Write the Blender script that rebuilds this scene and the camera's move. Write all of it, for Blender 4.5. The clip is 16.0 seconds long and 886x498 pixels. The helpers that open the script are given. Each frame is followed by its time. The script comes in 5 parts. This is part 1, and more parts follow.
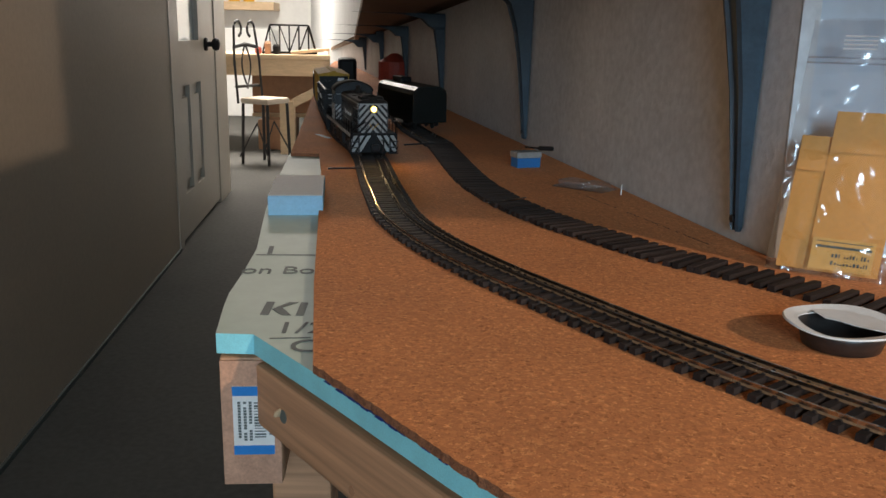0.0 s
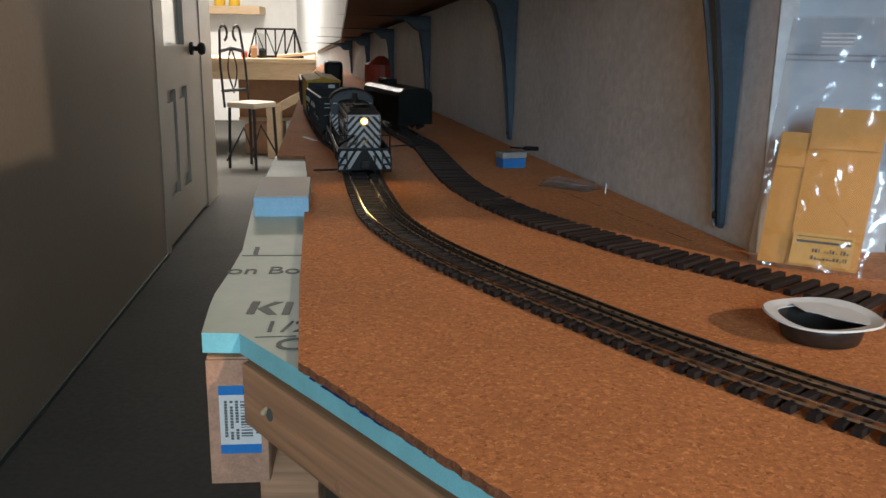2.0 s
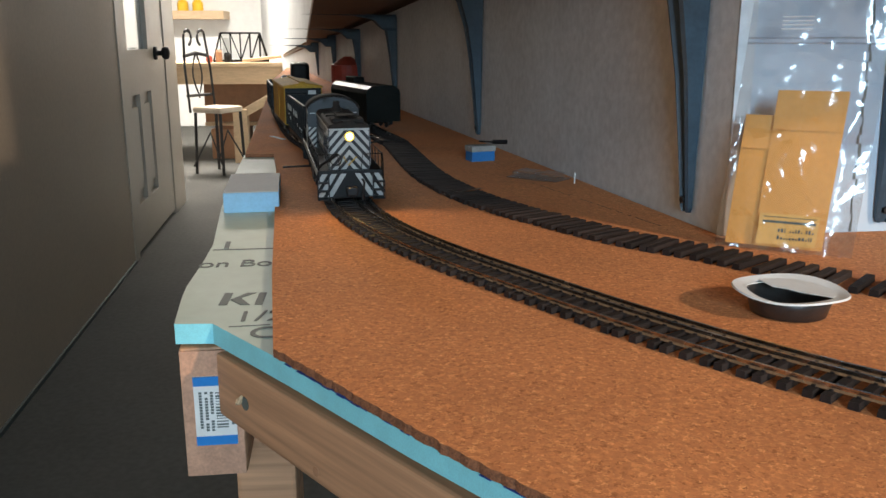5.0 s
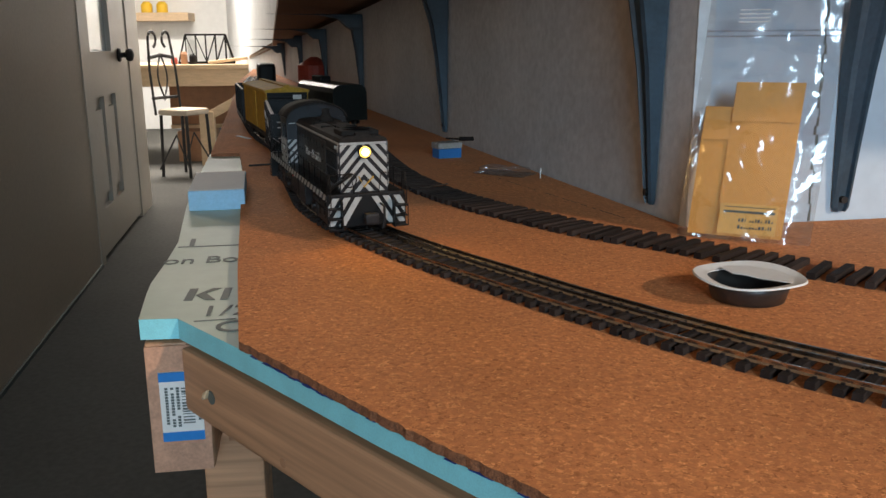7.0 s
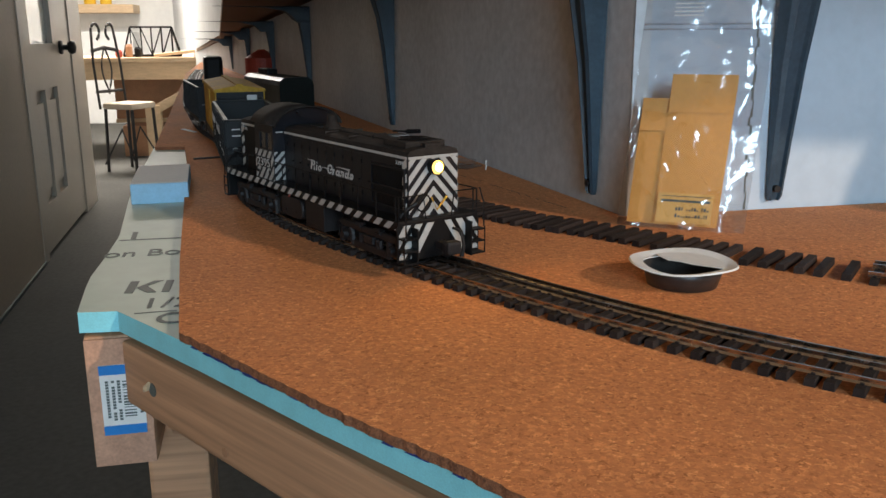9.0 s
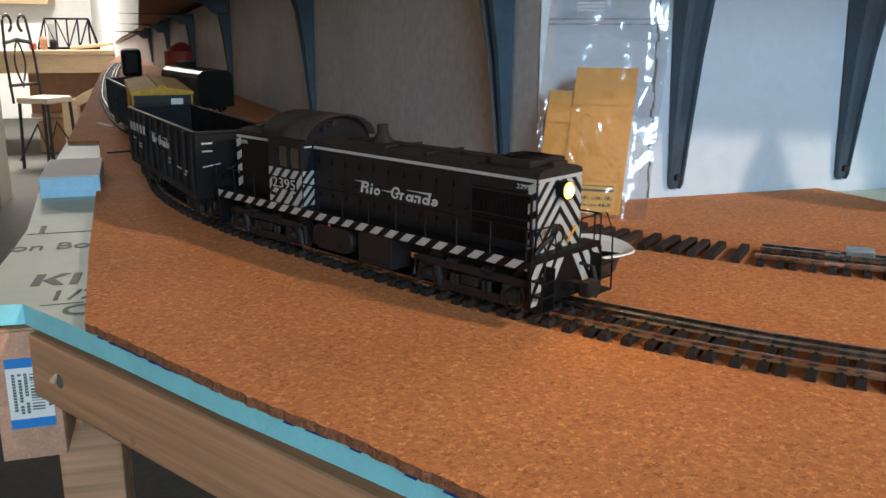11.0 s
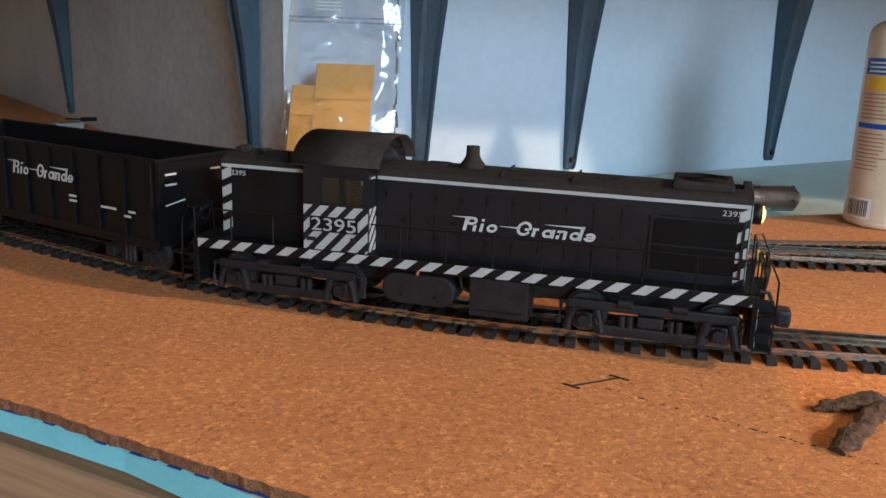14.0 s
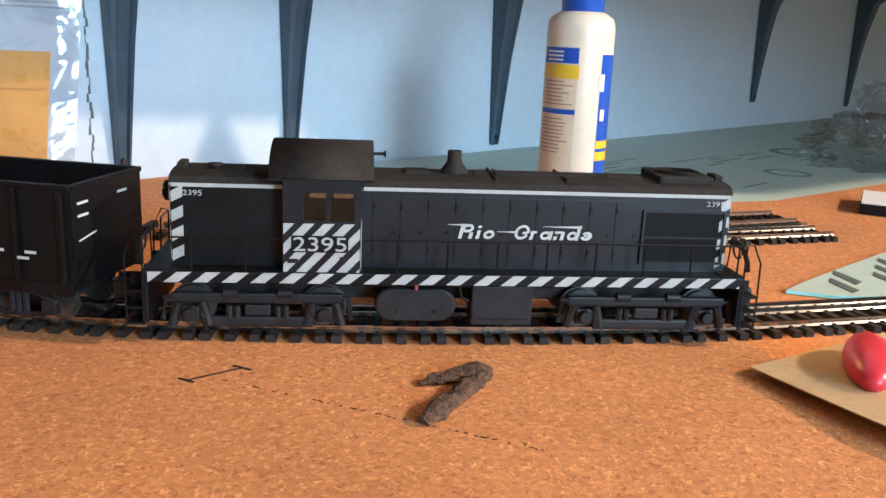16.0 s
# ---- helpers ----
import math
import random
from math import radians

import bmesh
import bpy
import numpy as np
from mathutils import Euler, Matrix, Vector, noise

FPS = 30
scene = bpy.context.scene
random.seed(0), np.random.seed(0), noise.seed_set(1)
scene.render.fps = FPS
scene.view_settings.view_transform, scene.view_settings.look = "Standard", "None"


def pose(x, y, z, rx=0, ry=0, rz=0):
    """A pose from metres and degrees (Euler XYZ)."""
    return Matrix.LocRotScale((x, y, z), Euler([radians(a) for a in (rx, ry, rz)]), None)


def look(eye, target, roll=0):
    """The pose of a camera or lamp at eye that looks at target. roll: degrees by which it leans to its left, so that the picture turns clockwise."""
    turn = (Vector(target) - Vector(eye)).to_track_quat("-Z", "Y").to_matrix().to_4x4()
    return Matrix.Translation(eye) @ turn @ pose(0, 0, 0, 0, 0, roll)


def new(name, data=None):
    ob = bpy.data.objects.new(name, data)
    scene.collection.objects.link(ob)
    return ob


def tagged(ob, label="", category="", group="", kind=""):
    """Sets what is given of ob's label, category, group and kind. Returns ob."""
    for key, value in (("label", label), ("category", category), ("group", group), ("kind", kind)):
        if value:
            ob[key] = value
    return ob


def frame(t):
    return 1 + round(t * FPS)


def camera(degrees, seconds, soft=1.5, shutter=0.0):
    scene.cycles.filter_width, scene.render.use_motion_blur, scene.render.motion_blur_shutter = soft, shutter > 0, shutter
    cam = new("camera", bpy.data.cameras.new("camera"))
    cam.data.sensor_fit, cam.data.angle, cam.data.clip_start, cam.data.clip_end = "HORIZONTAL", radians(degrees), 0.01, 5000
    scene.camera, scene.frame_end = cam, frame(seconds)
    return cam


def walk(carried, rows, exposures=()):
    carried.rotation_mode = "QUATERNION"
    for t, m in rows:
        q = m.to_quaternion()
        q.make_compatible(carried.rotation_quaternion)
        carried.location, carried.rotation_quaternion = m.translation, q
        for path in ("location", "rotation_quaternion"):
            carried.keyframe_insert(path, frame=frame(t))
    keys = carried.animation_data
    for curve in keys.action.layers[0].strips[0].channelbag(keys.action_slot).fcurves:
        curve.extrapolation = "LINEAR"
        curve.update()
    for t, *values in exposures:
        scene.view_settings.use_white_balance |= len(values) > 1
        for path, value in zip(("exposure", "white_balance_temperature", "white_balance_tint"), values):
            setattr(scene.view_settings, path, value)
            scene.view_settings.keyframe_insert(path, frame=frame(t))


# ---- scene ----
cam = camera(54.5, 16.0)
PATH = [
    (0, (0.04, 0.07, 0.173), (0.039, 2.01, -0.314), 1.2),
    (0.5, (0.04, 0.069, 0.172), (0.042, 2.009, -0.314), 1.1),
    (1, (0.041, 0.068, 0.173), (0.042, 2.008, -0.312), 0.9),
    (1.5, (0.04, 0.068, 0.172), (0.044, 2.008, -0.311), 0.8),
    (2, (0.043, 0.065, 0.171), (0.068, 2.006, -0.309), 0.8),
    (2.5, (0.043, 0.063, 0.164), (0.087, 2.006, -0.309), -0.3),
    (3, (0.042, 0.061, 0.166), (0.097, 2.003, -0.313), -0.2),
    (3.5, (0.041, 0.062, 0.165), (0.101, 2.002, -0.316), -0.2),
    (4, (0.042, 0.061, 0.165), (0.103, 2.002, -0.314), -0.3),
    (4.5, (0.042, 0.061, 0.163), (0.115, 2.002, -0.313), -0.2),
    (7, (0.045, 0.056, 0.156), (0.206, 1.993, -0.316), -0.4),
    (7.5, (0.047, 0.055, 0.154), (0.217, 1.991, -0.319), -0.5),
    (8, (0.048, 0.054, 0.155), (0.249, 1.985, -0.324), -0.4),
    (10.5, (0.06, 0.036, 0.154), (0.431, 1.938, -0.34), -0.0),
    (11, (0.063, 0.031, 0.154), (0.489, 1.921, -0.344), 0.2),
    (11.5, (0.066, 0.023, 0.155), (0.602, 1.885, -0.341), 0.8),
    (12, (0.071, 0.014, 0.155), (0.705, 1.846, -0.337), 1.1),
    (12.5, (0.075, 0.008, 0.156), (0.76, 1.821, -0.338), 1.1),
    (13, (0.079, 0.001, 0.157), (0.797, 1.802, -0.333), 1.0),
    (13.5, (0.085, -0.005, 0.154), (0.845, 1.778, -0.338), 1.4),
    (14, (0.097, -0.017, 0.152), (0.953, 1.723, -0.336), 1.9),
    (14.5, (0.117, -0.032, 0.151), (1.081, 1.651, -0.34), 1.8),
    (15, (0.133, -0.042, 0.153), (1.198, 1.577, -0.34), 2.0),
    (15.5, (0.148, -0.05, 0.154), (1.288, 1.516, -0.343), 2.1),
    (16, (0.17, -0.06, 0.154), (1.408, 1.43, -0.341), 2.5),
]
walk(cam, [(t, look(eye, target, roll)) for t, eye, target, roll in PATH], [(0, -0.48, 6700, 12), (2.1, -0.48, 6700, 12), (2.5, -0.26, 6650, 11), (3.0, -0.08, 6600, 10), (4.5, -0.02, 6600, 10), (7.0, -0.42, 6700, 12), (8.0, -0.44, 6700, 12), (10.5, -0.2, 6600, 11), (11.5, -0.18, 6600, 11), (13.5, -0.14, 6500, 11), (14.5, 0.12, 6450, 11), (15.2, 0.16, 6400, 11), (15.6, 0.2, 6400, 11), (16.0, 0.45, 6350, 11)])

# ---- world and lights ----
FLOOR = -0.70
CEIL = 1.62
world = bpy.data.worlds.new("world")
scene.world = world
world.use_nodes = True
world.node_tree.nodes["Background"].inputs[0].default_value = (0.55, 0.7, 1.0, 1)
world.node_tree.nodes["Background"].inputs[1].default_value = 0.02


def area(name, at, to, watts, size, colour, spread=180):
    lamp = bpy.data.lights.new(name, "AREA")
    lamp.energy, lamp.size, lamp.color, lamp.spread = watts, size, colour, radians(spread)
    ob = new(name, lamp)
    ob.matrix_world = look(at, to)
    return ob


area("workbench_lamp", (2.50, -1.86, 1.545), (0.45, 0.4, 0.0), 88, 0.10, (1.0, 0.80, 0.62))
# Two cool fill lights added to brighten the walls; no window is modelled.
area("blue_fill_light", (0.45, -1.95, 0.85), (0.45, 0.75, 0.08), 6.5, 0.6, (0.52, 0.78, 1.0), 75)
area("blue_fill_light", (0.10, -2.0, 0.45), (0.45, 0.8, 0.1), 6.5, 0.6, (0.55, 0.80, 1.0), 90)
area("far_room_lamp", (-1.4, 6.6, 1.5), (-1.4, 6.6, 0), 175, 0.8, (1.0, 0.95, 0.88))
area("far_room_lamp", (-0.6, 8.2, 1.5), (-0.9, 8.0, 0), 60, 0.6, (1.0, 0.95, 0.88))


# ---- materials ----
def link(nt, a, b):
    nt.links.new(a, b)


def mat(name, base, rough=0.6, metal=0.0, var=0.15, scale=60.0, bump=0.1, fine=6.0, spec=0.5, dist=0.001, glow=0.0, alpha=1.0, trans=0.0, stretch=None):
    m = bpy.data.materials.new(name)
    m.use_nodes = True
    nt = m.node_tree
    bs = nt.nodes["Principled BSDF"]
    bs.inputs["Roughness"].default_value = rough
    bs.inputs["Metallic"].default_value = metal
    bs.inputs["Specular IOR Level"].default_value = spec
    bs.inputs["Alpha"].default_value = alpha
    bs.inputs["Transmission Weight"].default_value = trans
    tc = nt.nodes.new("ShaderNodeTexCoord")
    vec = tc.outputs["Object"]
    if stretch:
        mp = nt.nodes.new("ShaderNodeMapping")
        mp.inputs["Scale"].default_value = stretch
        link(nt, vec, mp.inputs["Vector"])
        vec = mp.outputs["Vector"]
    n1 = nt.nodes.new("ShaderNodeTexNoise")
    n1.inputs["Scale"].default_value = scale
    n1.inputs["Detail"].default_value = 6
    n2 = nt.nodes.new("ShaderNodeTexNoise")
    n2.inputs["Scale"].default_value = scale * fine
    n2.inputs["Detail"].default_value = 4
    link(nt, vec, n1.inputs["Vector"])
    link(nt, vec, n2.inputs["Vector"])
    add = nt.nodes.new("ShaderNodeMath")
    add.operation = "ADD"
    link(nt, n1.outputs["Fac"], add.inputs[0])
    link(nt, n2.outputs["Fac"], add.inputs[1])
    ramp = nt.nodes.new("ShaderNodeValToRGB")
    half = nt.nodes.new("ShaderNodeMath")
    half.operation = "MULTIPLY"
    half.inputs[1].default_value = 0.5
    link(nt, add.outputs[0], half.inputs[0])
    link(nt, half.outputs[0], ramp.inputs["Fac"])
    lo = [max(0.0, c * (1 - var)) for c in base] + [1]
    hi = [min(1.0, c * (1 + var)) for c in base] + [1]
    ramp.color_ramp.elements[0].position, ramp.color_ramp.elements[1].position = 0.35, 0.65
    ramp.color_ramp.elements[0].color, ramp.color_ramp.elements[1].color = lo, hi
    link(nt, ramp.outputs["Color"], bs.inputs["Base Color"])
    rr = nt.nodes.new("ShaderNodeMapRange")
    rr.inputs["To Min"].default_value, rr.inputs["To Max"].default_value = max(0.02, rough - 0.12), min(1, rough + 0.12)
    link(nt, n1.outputs["Fac"], rr.inputs["Value"])
    link(nt, rr.outputs[0], bs.inputs["Roughness"])
    if bump:
        b = nt.nodes.new("ShaderNodeBump")
        b.inputs["Strength"].default_value = bump
        b.inputs["Distance"].default_value = dist
        link(nt, half.outputs[0], b.inputs["Height"])
        link(nt, b.outputs["Normal"], bs.inputs["Normal"])
    if glow:
        bs.inputs["Emission Color"].default_value = (*base, 1)
        bs.inputs["Emission Strength"].default_value = glow
    return m


def cork_material(name, tint, size):
    m = mat(name, tint, 0.85, var=0.16, scale=9, fine=30, bump=0)
    nt = m.node_tree
    bs = nt.nodes["Principled BSDF"]
    tc = nt.nodes.new("ShaderNodeTexCoord")
    v = nt.nodes.new("ShaderNodeTexVoronoi")
    v.inputs["Scale"].default_value = size
    warp = nt.nodes.new("ShaderNodeTexNoise")
    warp.inputs["Scale"].default_value = size * 0.8
    mixv = nt.nodes.new("ShaderNodeMixRGB")
    mixv.inputs[0].default_value = 0.006
    link(nt, tc.outputs["Object"], mixv.inputs[1])
    link(nt, tc.outputs["Object"], warp.inputs["Vector"])
    link(nt, warp.outputs["Color"], mixv.inputs[2])
    link(nt, mixv.outputs[0], v.inputs["Vector"])
    sep = nt.nodes.new("ShaderNodeSeparateColor")
    link(nt, v.outputs["Color"], sep.inputs[0])
    ramp = nt.nodes.new("ShaderNodeValToRGB")
    e = ramp.color_ramp.elements
    e[0].position, e[0].color = 0.0, (0.62, 0.54, 0.46, 1)
    e[1].position, e[1].color = 1.0, (1.0, 1.0, 0.98, 1)
    for pos, col in ((0.05, (0.76, 0.70, 0.64, 1)), (0.12, (0.90, 0.88, 0.86, 1)), (0.55, (1.0, 1.0, 1.0, 1)), (0.80, (1.10, 1.14, 1.12, 1)), (0.92, (1.24, 1.38, 1.42, 1)), (0.97, (1.42, 1.75, 1.95, 1))):
        n = e.new(pos)
        n.color = col
    link(nt, sep.outputs[0], ramp.inputs["Fac"])
    mul = nt.nodes.new("ShaderNodeMixRGB")
    mul.blend_type = "MULTIPLY"
    mul.inputs[0].default_value = 1.0
    old = bs.inputs["Base Color"].links[0].from_socket
    link(nt, old, mul.inputs[1])
    link(nt, ramp.outputs["Color"], mul.inputs[2])
    link(nt, mul.outputs[0], bs.inputs["Base Color"])
    b = nt.nodes.new("ShaderNodeBump")
    b.inputs["Strength"].default_value = 0.5
    b.inputs["Distance"].default_value = 0.0006
    link(nt, sep.outputs[1], b.inputs["Height"])
    link(nt, b.outputs["Normal"], bs.inputs["Normal"])
    return m


def random_tint(m, amount=0.3):
    """Vary the base colour from object to object."""
    nt = m.node_tree
    bs = nt.nodes["Principled BSDF"]
    oi = nt.nodes.new("ShaderNodeObjectInfo")
    mr = nt.nodes.new("ShaderNodeMapRange")
    mr.inputs["To Min"].default_value, mr.inputs["To Max"].default_value = 1 - amount, 1 + amount
    link(nt, oi.outputs["Random"], mr.inputs["Value"])
    hsv = nt.nodes.new("ShaderNodeHueSaturation")
    link(nt, mr.outputs[0], hsv.inputs["Value"])
    link(nt, bs.inputs["Base Color"].links[0].from_socket, hsv.inputs["Color"])
    link(nt, hsv.outputs[0], bs.inputs["Base Color"])
    return m


CORK = cork_material("cork", (0.60, 0.222, 0.076), 600)
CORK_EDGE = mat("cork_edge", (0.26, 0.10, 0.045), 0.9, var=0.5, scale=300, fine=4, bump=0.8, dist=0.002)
FOAM_TOP = mat("foam_facing", (0.50, 0.60, 0.52), 0.55, var=0.06, scale=14, bump=0.05)
FOAM_EDGE = mat("foam_core", (0.25, 0.68, 0.76), 0.7, var=0.10, scale=60, fine=20, bump=0.25)
BLUE_FOAM = mat("blue_foam", (0.33, 0.60, 0.80), 0.6, var=0.08, scale=60, bump=0.2)
INK = mat("printing_ink", (0.10, 0.12, 0.11), 0.6, var=0.2, scale=200, bump=0)
PEN_INK = mat("dark_brown_pen", (0.025, 0.014, 0.010), 0.7, var=0.3, scale=300, bump=0)
BLUE_INK = mat("blue_marker", (0.01, 0.06, 0.30), 0.5, var=0.3, scale=200, bump=0)
PINE = mat("pine", (0.47, 0.255, 0.14), 0.6, var=0.34, scale=5, fine=3, bump=0.3, stretch=(0.5, 14, 14))
END_GRAIN = mat("pine_end_grain", (0.52, 0.29, 0.19), 0.8, var=0.2, scale=90, bump=0.3)
WALL_GREY = mat("grey_wall_paint", (0.60, 0.615, 0.62), 0.55, var=0.16, scale=9, fine=11, bump=0.55, dist=0.003)
WALL_BLUE = mat("pale_blue_wall_paint", (0.54, 0.62, 0.69), 0.6, var=0.05, scale=5, fine=18, bump=0.2, dist=0.001)
BEIGE = mat("beige_wall_paint", (0.47, 0.385, 0.29), 0.5, var=0.07, scale=3, fine=25, bump=0.12)
DOOR_PAINT = mat("cream_door_paint", (0.52, 0.46, 0.38), 0.35, var=0.05, scale=8, bump=0.06)
WHITE = mat("white_paint", (0.80, 0.80, 0.78), 0.5, var=0.04, scale=4, bump=0.08)
CONCRETE = mat("concrete_floor", (0.10, 0.098, 0.09), 0.85, var=0.18, scale=3, fine=20, bump=0.15, spec=0.12)
CEILING = mat("ceiling_paint", (0.62, 0.60, 0.57), 0.8, var=0.05, scale=4, bump=0.1)
SHELF = mat("brown_shelf_board", (0.24, 0.16, 0.10), 0.6, var=0.2, scale=12, bump=0.15, stretch=(3, 1, 1))
LIGHT_WOOD = mat("light_wood", (0.62, 0.45, 0.28), 0.5, var=0.15, scale=12, bump=0.1, stretch=(1, 6, 6))
STEEL_BLUE = mat("blue_grey_bracket_steel", (0.040, 0.068, 0.092), 0.42, 0.0, var=0.2, scale=40, bump=0.05)
BLACK = mat("black_paint", (0.004, 0.004, 0.0045), 0.48, spec=0.22, var=0.35, scale=60, fine=8, bump=0.06, dist=0.0004)
HOOD = mat("blue_black_hood_paint", (0.0055, 0.0065, 0.0095), 0.38, spec=0.4, var=0.3, scale=40, fine=8, bump=0.05, dist=0.0004)
ROOF = mat("sooty_roof_paint", (0.022, 0.017, 0.014), 0.8, spec=0.25, var=0.4, scale=50, bump=0.15, dist=0.0004)
GRIME = mat("grimy_truck_black", (0.014, 0.012, 0.0125), 0.55, spec=0.28, var=0.4, scale=120, bump=0.2, dist=0.0005)
STRIPE = mat("white_stripe_paint", (0.38, 0.38, 0.365), 0.55, var=0.12, scale=200, bump=0)
SILVER = mat("silver_lettering", (0.50, 0.50, 0.485), 0.4, var=0.1, scale=200, bump=0)
RAIL = mat("nickel_rail", (0.43, 0.385, 0.335), 0.24, 1.0, var=0.25, scale=30, fine=20, bump=0.03)
RUSTY_RAIL = mat("rusty_rail", (0.14, 0.075, 0.045), 0.6, 0.4, var=0.3, scale=60, fine=10, bump=0.1)
TIE = random_tint(mat("dark_plastic_tie", (0.022, 0.016, 0.014), 0.65, spec=0.25, var=0.3, scale=300, bump=0.2, dist=0.0004), 0.3)
WOOD_TIE = random_tint(mat("stained_wood_tie", (0.026, 0.017, 0.014), 0.75, spec=0.25, var=0.4, scale=200, bump=0.4, dist=0.0004), 0.45)
WHEEL_STEEL = mat("dark_wheel_steel", (0.10, 0.095, 0.09), 0.4, 0.8, var=0.3, scale=120, bump=0.05)
YELLOW = mat("yellow_car_paint", (0.42, 0.25, 0.035), 0.7, spec=0.2, var=0.25, scale=40, bump=0.05)
GREEN_BLACK = mat("dark_green_car_paint", (0.006, 0.009, 0.008), 0.35, spec=0.25, var=0.3, scale=40, bump=0.03)
CHROME = mat("chrome", (0.75, 0.75, 0.74), 0.2, 1.0, var=0.05, scale=60, bump=0)
RED = mat("red_paint", (0.35, 0.05, 0.03), 0.5, var=0.2, scale=40, bump=0.05)
LAMP_GLOW = mat("headlight_glow", (1.0, 0.62, 0.20), 0.3, var=0.0, bump=0, glow=1000.0)
REFLECTOR_GLOW = mat("headlight_reflector_glow", (1.0, 0.68, 0.15), 0.3, var=0.0, bump=0, glow=2.3)
WINDOW_GLASS = mat("door_glass", (0.75, 0.8, 0.8), 0.05, var=0.02, bump=0, trans=0.9)
ENVELOPE = mat("manila_paper", (0.72, 0.33, 0.075), 0.6, var=0.07, scale=25, fine=12, bump=0.2, dist=0.0008)
CUP_PLASTIC = mat("smoky_cup_plastic", (0.03, 0.026, 0.024), 0.35, var=0.2, scale=80, bump=0.05)
PAPER_YELLOW = mat("yellow_label_paper", (0.76, 0.42, 0.12), 0.7, var=0.08, scale=30, bump=0.05)
PAPER_BROWN = mat("brown_kraft_paper", (0.50, 0.32, 0.16), 0.8, var=0.12, scale=40, bump=0.1)
PAPER_WHITE = mat("white_paper", (0.78, 0.77, 0.74), 0.7, var=0.05, scale=40, bump=0.05)
STICKER_BLUE = mat("sticker_blue", (0.02, 0.22, 0.60), 0.4, var=0.06, scale=60, bump=0)
BOTTLE = mat("cream_plastic_bottle", (0.76, 0.64, 0.50), 0.35, var=0.05, scale=20, bump=0.02)
CAP_BLUE = mat("blue_cap_plastic", (0.01, 0.08, 0.42), 0.3, var=0.05, scale=30, bump=0)
LABEL_YELLOW = mat("label_yellow", (0.80, 0.50, 0.03), 0.4, var=0.05, scale=30, bump=0)
LABEL_TAN = mat("label_tan", (0.70, 0.54, 0.38), 0.5, var=0.05, scale=30, bump=0)
RED_PLASTIC = mat("red_plastic", (0.62, 0.03, 0.05), 0.35, var=0.08, scale=40, bump=0.03)
BARK = mat("tree_bark", (0.095, 0.046, 0.024), 0.9, var=0.9, scale=260, fine=3, bump=1.0, dist=0.003)
ALU = mat("brushed_aluminium", (0.62, 0.62, 0.62), 0.3, 1.0, var=0.1, scale=60, bump=0.05)
IRON = mat("wrought_iron", (0.03, 0.028, 0.027), 0.5, 0.4, var=0.2, scale=60, bump=0.1)
SEAT = mat("seat_fabric", (0.55, 0.46, 0.36), 0.9, var=0.1, scale=60, bump=0.2)
CARDBOARD = mat("cardboard", (0.38, 0.20, 0.11), 0.8, var=0.15, scale=20, bump=0.1)
BLUE_BOX = mat("blue_plastic", (0.02, 0.16, 0.42), 0.4, var=0.1, scale=60, bump=0)


def film_material(name, gloss, tint, rough=0.10, relief=0.4, size=13):
    """Thin clear plastic: mostly see-through, with glossy wrinkles."""
    m = bpy.data.materials.new(name)
    m.use_nodes = True
    nt = m.node_tree
    nt.nodes.clear()
    out = nt.nodes.new("ShaderNodeOutputMaterial")
    mix = nt.nodes.new("ShaderNodeMixShader")
    tr = nt.nodes.new("ShaderNodeBsdfTransparent")
    tr.inputs[0].default_value = tint
    gl = nt.nodes.new("ShaderNodeBsdfGlossy")
    gl.inputs["Roughness"].default_value = rough
    lw = nt.nodes.new("ShaderNodeLayerWeight")
    lw.inputs["Blend"].default_value = 0.35
    fr = nt.nodes.new("ShaderNodeMapRange")
    fr.inputs["To Min"].default_value, fr.inputs["To Max"].default_value = gloss, gloss + 0.35
    link(nt, lw.outputs["Facing"], fr.inputs["Value"])
    tc = nt.nodes.new("ShaderNodeTexCoord")
    n = nt.nodes.new("ShaderNodeTexNoise")
    n.inputs["Scale"].default_value = size
    n.inputs["Detail"].default_value = 3
    n.inputs["Distortion"].default_value = 1.2
    b = nt.nodes.new("ShaderNodeBump")
    b.inputs["Strength"].default_value = relief
    b.inputs["Distance"].default_value = 0.012
    link(nt, tc.outputs["Object"], n.inputs["Vector"])
    link(nt, n.outputs["Fac"], b.inputs["Height"])
    link(nt, b.outputs["Normal"], gl.inputs["Normal"])
    link(nt, fr.outputs[0], mix.inputs[0])
    link(nt, tr.outputs[0], mix.inputs[1])
    link(nt, gl.outputs[0], mix.inputs[2])
    link(nt, mix.outputs[0], out.inputs["Surface"])
    return m


FILM = film_material("clear_plastic_film", 0.13, (0.93, 0.94, 0.95, 1), 0.15, 0.45, 16)
CRUMPLED_FILM = film_material("crumpled_plastic_film", 0.07, (0.86, 0.88, 0.88, 1), 0.16, 0.9, 40)
CAB_GLASS = film_material("clear_cab_glazing", 0.05, (0.80, 0.84, 0.86, 1), 0.04, 0.0)


# ---- mesh helpers ----
def obj(name, bm, material, parent=None, label="", smooth=False):
    me = bpy.data.meshes.new(name)
    bmesh.ops.recalc_face_normals(bm, faces=bm.faces)
    bm.to_mesh(me)
    bm.free()
    for m in (material if isinstance(material, (list, tuple)) else [material]):
        me.materials.append(m)
    if smooth:
        for p in me.polygons:
            p.use_smooth = True
    ob = new(name, me)
    if parent:
        ob.parent = parent
    if label:
        tagged(ob, label)
    return ob


def part(name, bm, material, parent, label="", smooth=False):
    return obj(name, bm, material, parent, label, smooth)


